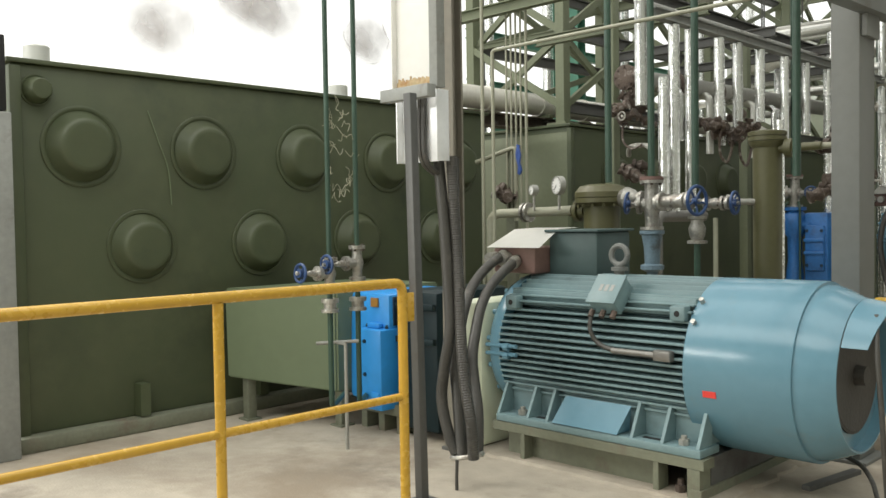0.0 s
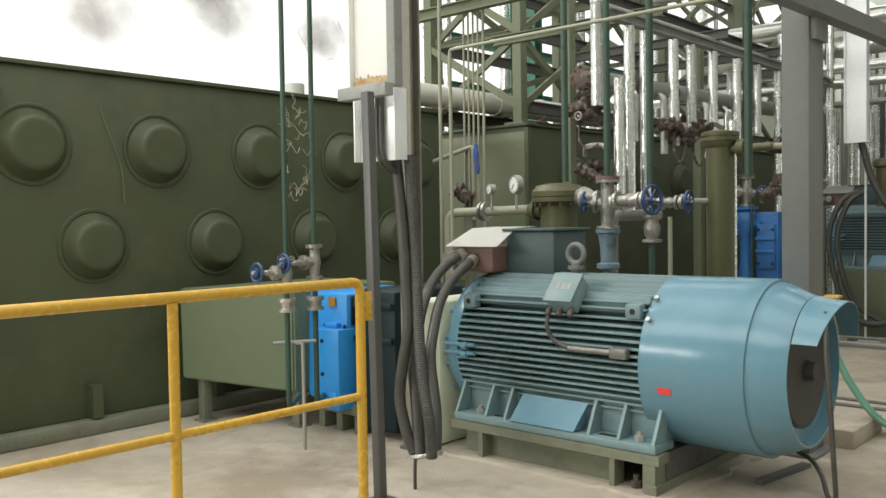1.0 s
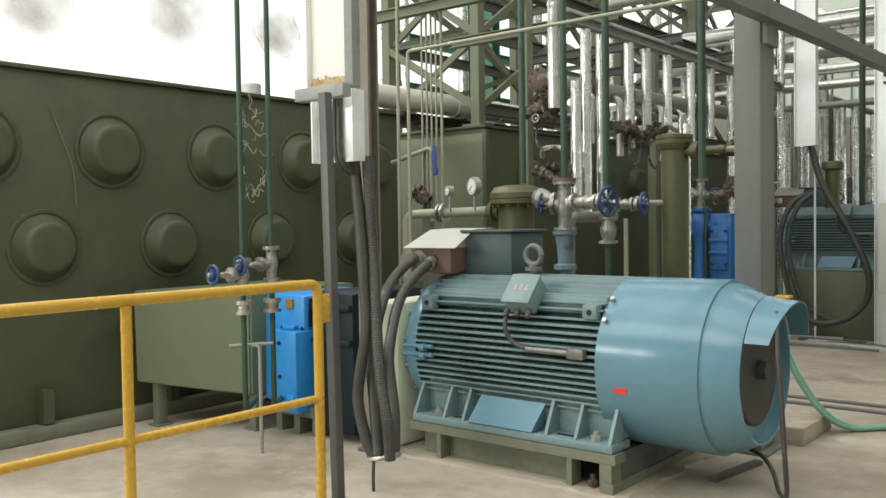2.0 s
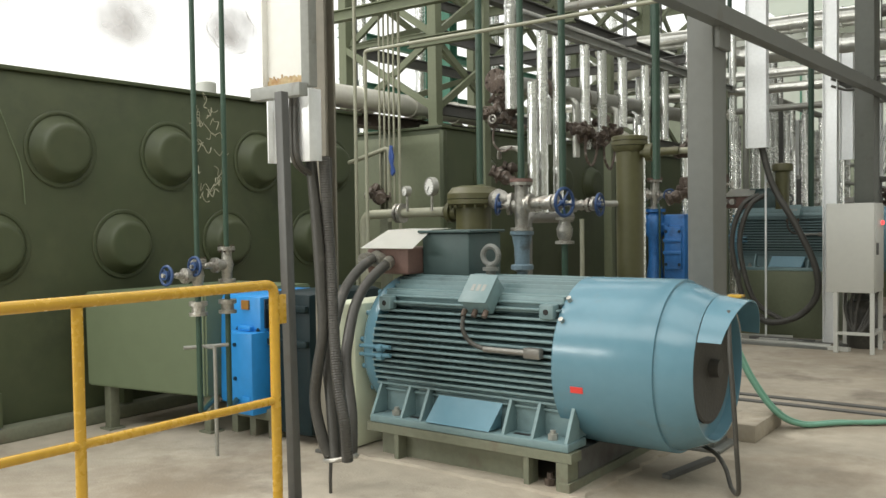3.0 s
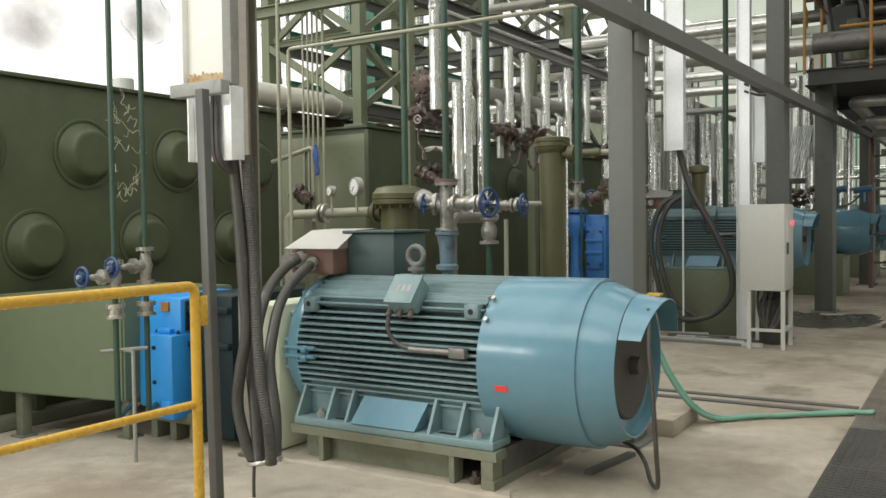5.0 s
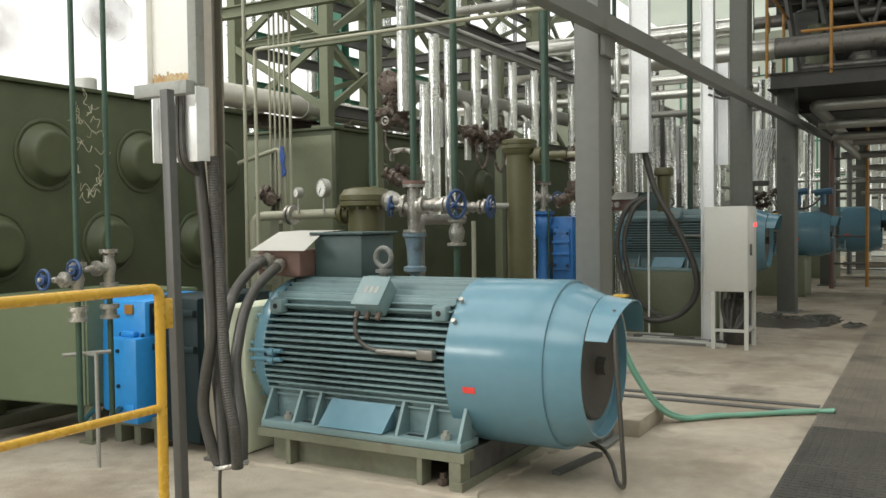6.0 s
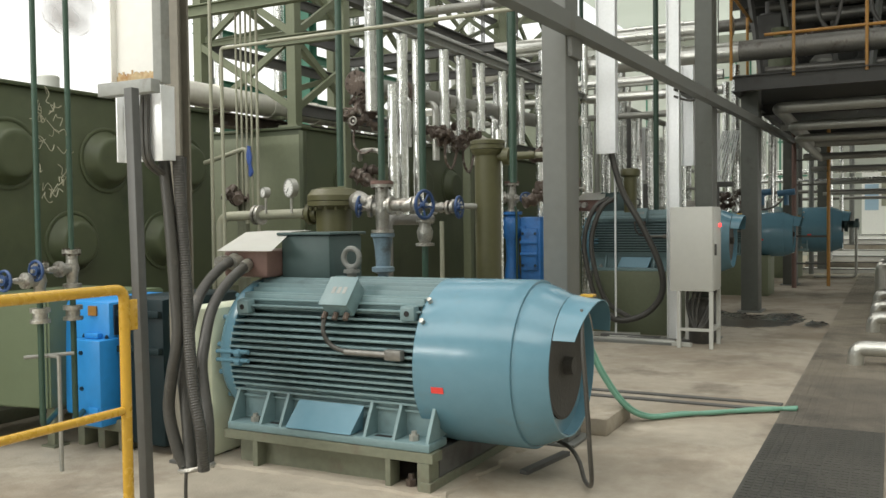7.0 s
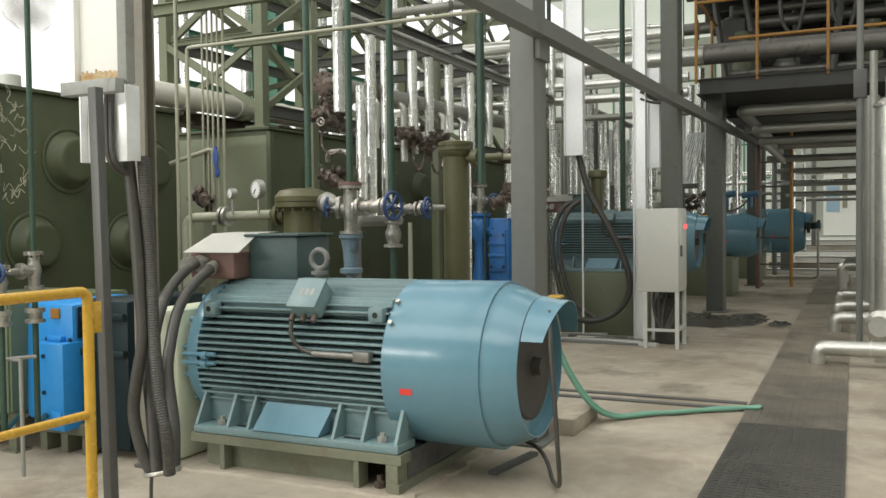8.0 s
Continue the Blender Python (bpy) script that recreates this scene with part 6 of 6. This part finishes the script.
rv = pipe("right_riser", [(0.30, 9.35, 0.0), (0.30, 9.35, 2.45)], 0.11, CLAD_DULL, "stout upright pipe in aluminium cladding", "right risers", seg=24, clamps=[((0.30, 9.35, 0.5 + 0.5 * k), (0, 0, 1)) for k in range(4)])
bm = B()
lathe(bm, (0.30, 9.35, 2.45), (0.30, 9.35, 4), [(0, 0.13), (0.03, 0.13), (0.05, 0.1), (0.08, 0.06), (0.08, 0)], 24)
part("cap_flange", bm, CAST, rv)
bm = B()
lathe(bm, (0.27, 9.32, 0.36), (0.1, 8.8, 0.36), [(0, 0.13), (0.06, 0.15), (0.10, 0.15), (0.14, 0.10), (0.14, 0)], 24)
part("elbow_box", bm, CLAD_DULL, rv)
for k, (x, y, zt, r) in enumerate(((0.42, 11.2, 3.0, 0.09), (0.22, 12.9, 3.0, 0.10), (0.18, 14.6, 3.2, 0.08), (0.30, 16.4, 3.2, 0.1), (0.10, 18.4, 3.2, 0.05), (0.2, 10.6, 3.2, 0.04), (0.12, 21.5, 3.2, 0.06))):
    clad(x, y, 0.0, zt, r, "upright clad pipe beside the aisle", "right risers", DULL_PIPE)

# ---- far end of the aisle ----
yp = thing("ladder_post", (-1.14, 19.1, 0), "orange-yellow steel ladder post with rungs", "ladder")
bm = B()
rod(bm, (-1.14, 19.1, 0), (-1.14, 19.1, 3.34), 0.034, 12)
part("stile", bm, DARK_ORANGE, yp)
bm = B()
rod(bm, (-1.95, 19.1, 0), (-1.95, 19.1, 3.3), 0.034, 12)
part("stile", bm, DARK_ORANGE, yp)
for z in (0.45, 1.0, 2.05, 2.55, 3.0):
    bm = B()
    rod(bm, (-1.93, 19.1, z), (-1.16, 19.1, z), 0.02, 8)
    part("rung", bm, DARK_STEEL, yp)
pipe("rust_post", [(-1.72, 18.4, 0.0), (-1.72, 18.4, 3.19)], 0.045, RED_BROWN, "rust-brown steel pipe post by the aisle")
for x, y in ((-2.1, 15.6), (-1.75, 15.9)):
    bm = B()
    rod(bm, (x, y, 1.80), (x + 0.28, y, 1.83), 0.055, 12)
    rod(bm, (x + 0.14, y, 1.6), (x + 0.14, y, 1.8), 0.04, 10)
    solo("actuator", bm, DULL_BLUE, "blue valve actuator above the third motor", "actuator", "actuators")
bp = thing("white_partition", (-0.3, 30.0, 0.84), "white painted partition with a small blue notice", "partition")
bm = B()
box(bm, -0.85, 1.5, 30.0, 30.12, 0.84, 2.85, 0.01)
part("panel", bm, WHITE_PAINT, bp, smooth=False)
bm = B()
box(bm, -0.76, -0.38, 29.985, 29.998, 1.58, 2.38)
part("notice", bm, mat("notice_blue", (0.35, 0.5, 0.62), 0.5, 0, 0.05, 3, 0), bp, "pale blue notice", smooth=False)
bm = B()
box(bm, -0.30, -0.16, 29.98, 29.997, 1.70, 2.85)
part("strip", bm, BEIGE_PIPE, bp, smooth=False)
# steps added: their white tops put the floor's bands of window light into colour
for k in range(7):
    y = 23.3 + 1.0 * k
    st = thing("broad_step", (-0.4, y + 0.5, 0.0), "added broad step, window light put into its pale top, dark nosing", "step", "far steps")
    bm = B()
    box(bm, -2.0, 1.6, y, y + 1.0 if k < 6 else 31.0, 0.0, 0.12 * (k + 1) - 0.02, 0.01)
    part("body", bm, WHITE_PAINT if k % 3 != 1 else CONCRETE, st)
    bm = B()
    box(bm, -2.0, 1.6, y - 0.02, y + 0.10, 0.12 * (k + 1) - 0.019, 0.12 * (k + 1), 0.003)
    part("nosing", bm, DARK_STEEL, st)
pipe("drain_loop", [(-0.709, 21.3, 1.19), (-0.709, 21.3, 0.05), (-1.58, 21.3, 0.05)], 0.03, DULL_PIPE, "thin pipe looping down from the far motor", bend=0.12)
bm = B()
lathe(bm, (-1.10, 21.9, 1.215), (0, 21.9, 1.215), [(0, 0.10), (0.12, 0.10), (0.13, 0.17), (0.20, 0.17), (0.21, 0.08), (0.34, 0.08), (0.35, 0.13), (0.42, 0.13), (0.42, 0)], 18)
box(bm, -0.76, -0.66, 21.26, 21.95, 1.15, 1.27, 0.01)
solo("shaft_end", bm, MOTOR_DARK, "dark flanged shaft end on the far motor", "shaft")
for k in range(12):
    y = 17.5 + 1.1 * k
    x = -3.4 + 1.1 * ((k * 7) % 3) * 0.5
    clad(x, y, 0.0, 4.5, 0.06 + 0.02 * (k % 2), "upright clad pipe near the end of the line", "far risers")
for k, (x, y, z) in enumerate(((-2.45, 14.6, 1.2), (-2.3, 14.9, 1.3), (-2.2, 15.0, 1.1), (-2.6, 18.9, 1.3))):
    rusty_cluster((x, y, z + 0.4), 40 + k, 5, 0.2)
tubes = thing("tube_fan", (-2.45, 14.1, 0.0), "fan of thin bright tubes spreading downward from a bracket", "tubes")
for k in range(9):
    bm = B()
    rod(bm, (-2.35 + 0.03 * k, 14.1, 2.75), (-2.62 + 0.045 * k, 14.1, 1.95), 0.012, 6)
    part("tube", bm, GALV, tubes)
bm = B()
box(bm, -2.66, -2.20, 14.05, 14.15, 1.88, 1.96, 0.005)
box(bm, -2.47, -2.41, 14.07, 14.13, 0.0, 1.88, 0.005)
part("bracket", bm, DARK_STEEL, tubes)

# more uprights towards the end of the aisle
for k, (x, y, r, m) in enumerate(((-1.75, 22.9, 0.06, GREY_STEEL), (-1.45, 25.2, 0.05, FOIL), (-1.25, 26.4, 0.06, FOIL), (-1.6, 26.8, 0.09, GREY_STEEL), (-1.05, 28.0, 0.07, GREY_STEEL), (-1.9, 27.5, 0.07, FOIL), (-2.2, 24.8, 0.09, DARK_STEEL), (-2.6, 26.0, 0.07, FOIL), (-3.2, 25.0, 0.09, FOIL), (-1.35, 22.6, 0.03, DARK_ORANGE))):
    pipe("far_upright", [(x, y, 0.0), (x, y, 8.2 if y > 24.2 else 3.3)], r, m, "upright pipe at the end of the aisle", "far uprights")
for k, (y, z) in enumerate(((23.4, 2.3), (24.6, 2.05), (25.8, 2.6), (26.6, 1.9), (27.6, 2.75))):
    pipe("far_cross_pipe", [(-3.2, y, 0.0), (-3.2, y, z), (1.2, y, z), (1.2, y, 0.0)], 0.045, DARK_PIPE if k % 2 else FOIL, "level pipe at the end of the aisle on its own legs", "far cross pipes", bend=0.15)
# pipes, fittings and cables round the blue pump and the second column
for k, (x, y, z0, z1, r, m) in enumerate(((-2.42, 6.5, 0.0, 3.05, 0.022, BEIGE_PIPE), (-2.52, 6.9, 0.0, 2.9, 0.03, FOIL), (-2.62, 7.4, 0.0, 3.1, 0.035, DULL_PIPE), (-2.75, 7.9, 0.0, 3.2, 0.04, FOIL), (-2.9, 8.4, 0.0, 3.1, 0.04, FOIL))):
    pipe("bay_riser", [(x, y, z0), (x, y, z1 - 0.9)], r, m, "upright pipe beside the tall filter", "bay risers")
rusty_cluster((-2.42, 6.45, 1.95), 51, 4, 0.09)
rusty_cluster((-2.45, 6.5, 1.62), 52, 4, 0.10)
rusty_cluster((-2.60, 7.3, 2.35), 53, 5, 0.12)
rusty_cluster((-2.9, 8.3, 1.75), 54, 5, 0.14)
for k, (a, b_, sag, r) in enumerate((((-2.2, 10.0, 2.86), (-1.78, 10.3, 2.88), 0.05, 0.018), ((-2.2, 10.0, 2.78), (-1.78, 10.3, 2.86), 0.07, 0.014), ((-1.8, 13.5, 2.1), (-2.5, 16.4, 1.7), 0.25, 0.02), ((-1.85, 19.2, 2.0), (-2.4, 16.9, 1.7), 0.25, 0.02))):
    a, b_ = Vector(a), Vector(b_)
    bm = B()
    tube(bm, [a, a.lerp(b_, 0.33) - Vector((0, 0, sag)), a.lerp(b_, 0.67) - Vector((0, 0, sag)), b_], r, 8, 6)
    solo("sagging_cable", bm, RUBBER, "black cable sagging between the steelwork", "cable", "sagging cables")
# clutter on the floor by the second drive
rng = random.Random(23)
for k in range(7):
    x, y = -3.3 + 0.12 * k, 9.82 + rng.uniform(-0.1, 0.35)
    a = rng.uniform(-0.5, 0.5)
    bm = B()
    beam(bm, (x, y, 0.022 + 0.004 * (k % 3)), (x + 0.7 * math.cos(a), y + 0.3 * math.sin(a), 0.022 + 0.004 * (k % 3)), 0.06, 0.04)
    solo("steel_bar", bm, (BOX_GREY, DULL_PIPE, DARK_STEEL)[k % 3], "loose steel offcut lying on the floor", "steel bar", "loose bars", smooth=False)
pipe("floor_tube", [(-3.3, 9.72, 0.03), (-2.15, 9.74, 0.03)], 0.02, DULL_PIPE, "bright conduit lying along the floor edging")

# left end: pale column at the head of the first tank
bm = B()
box(bm, -5.62, -5.52, 1.60, 1.91, 0.0, 2.10, 0.01)
ep = solo("end_post", bm, WORN_GREY, "pale grey steel post at the head of the tank", "post")
bm = B()
box(bm, -5.61, -5.53, 1.62, 1.888, 2.105, 2.56, 0.01)
part("sheath", bm, DARK, ep)

# wet patches on the floor
for verts in (((-2.6, 11.9), (-1.6, 11.6), (-1.05, 12.4), (-1.25, 13.4), (-1.7, 13.2), (-2.4, 13.4)), ((-1.0, 12.0), (-0.8, 11.9), (-0.76, 12.4), (-0.95, 12.6))):
    bm = B()
    pts = [p + Vector((rng.uniform(-0.05, 0.05), rng.uniform(-0.12, 0.12), 0)) for p in smooth_path([(x, y, 0.0025) for x, y in verts] + [(*verts[0], 0.0025)], 8)[:-1]]
    lo = [bm.verts.new((p.x, p.y, 0.0)) for p in pts]
    hi = [bm.verts.new(p) for p in pts]
    bm.faces.new(hi)
    for k in range(len(pts)):
        bm.faces.new((lo[k], lo[(k + 1) % len(pts)], hi[(k + 1) % len(pts)], hi[k]))
    solo("wet_patch", bm, WET, "dark wet patch on the concrete floor", "wet patch", "wet patches", smooth=False)

# ---- steam drifting behind the first tank ----
puffs = []


def steam_puff(at, size, seed):
    """Loose grey steam: thin nested lumpy shells."""
    r = random.Random(seed)
    sp = thing("steam_cloud", at, "soft grey steam cloud drifting over the tank", "steam", "steam clouds")
    for lump in range(1):
        c = Vector(at) + Vector((0.3 * lump, r.uniform(-0.25, 0.25), r.uniform(-0.12, 0.12))) * size
        bm = B()
        got = bmesh.ops.create_icosphere(bm, subdivisions=4, radius=1.0)
        for v in got["verts"]:
            d = v.co.normalized()
            v.co = c + Vector((d.x * 0.3, d.y * 1.25, d.z)) * (size * (1 + 0.3 * noise.noise(d * 1.7 + Vector((seed, lump, 0)))))
        part("billow", bm, STEAM, sp)
    puffs.append(sp)
    return sp


steam_puff((-13.0, 8.65, 4.65), 0.8, 31)
steam_puff((-13.0, 6.3, 4.6), 0.75, 32)
steam_puff((-13.0, 9.4, 5.2), 0.7, 33)
steam_puff((-13.0, 11.0, 5.05), 0.5, 34)


def motions():
    drift = [((0, 0.3, 0.5), (0, -0.2, -0.3)), ((0, 0.5, 0.0), (0, -1.2, 0.4)), ((0, -1.0, 0.1), (0, -0.2, 1.5)), ((0, 0.1, -0.1), (0, -0.2, 0.2))]
    for sp, (a, b_) in zip(puffs, drift):
        home = ORG[sp]
        walk(sp, [(0.0, Matrix.Translation(home + Vector(a))), (8.0, Matrix.Translation(home + Vector(b_)) @ Matrix.Rotation(radians(25), 4, "X"))])


motions()
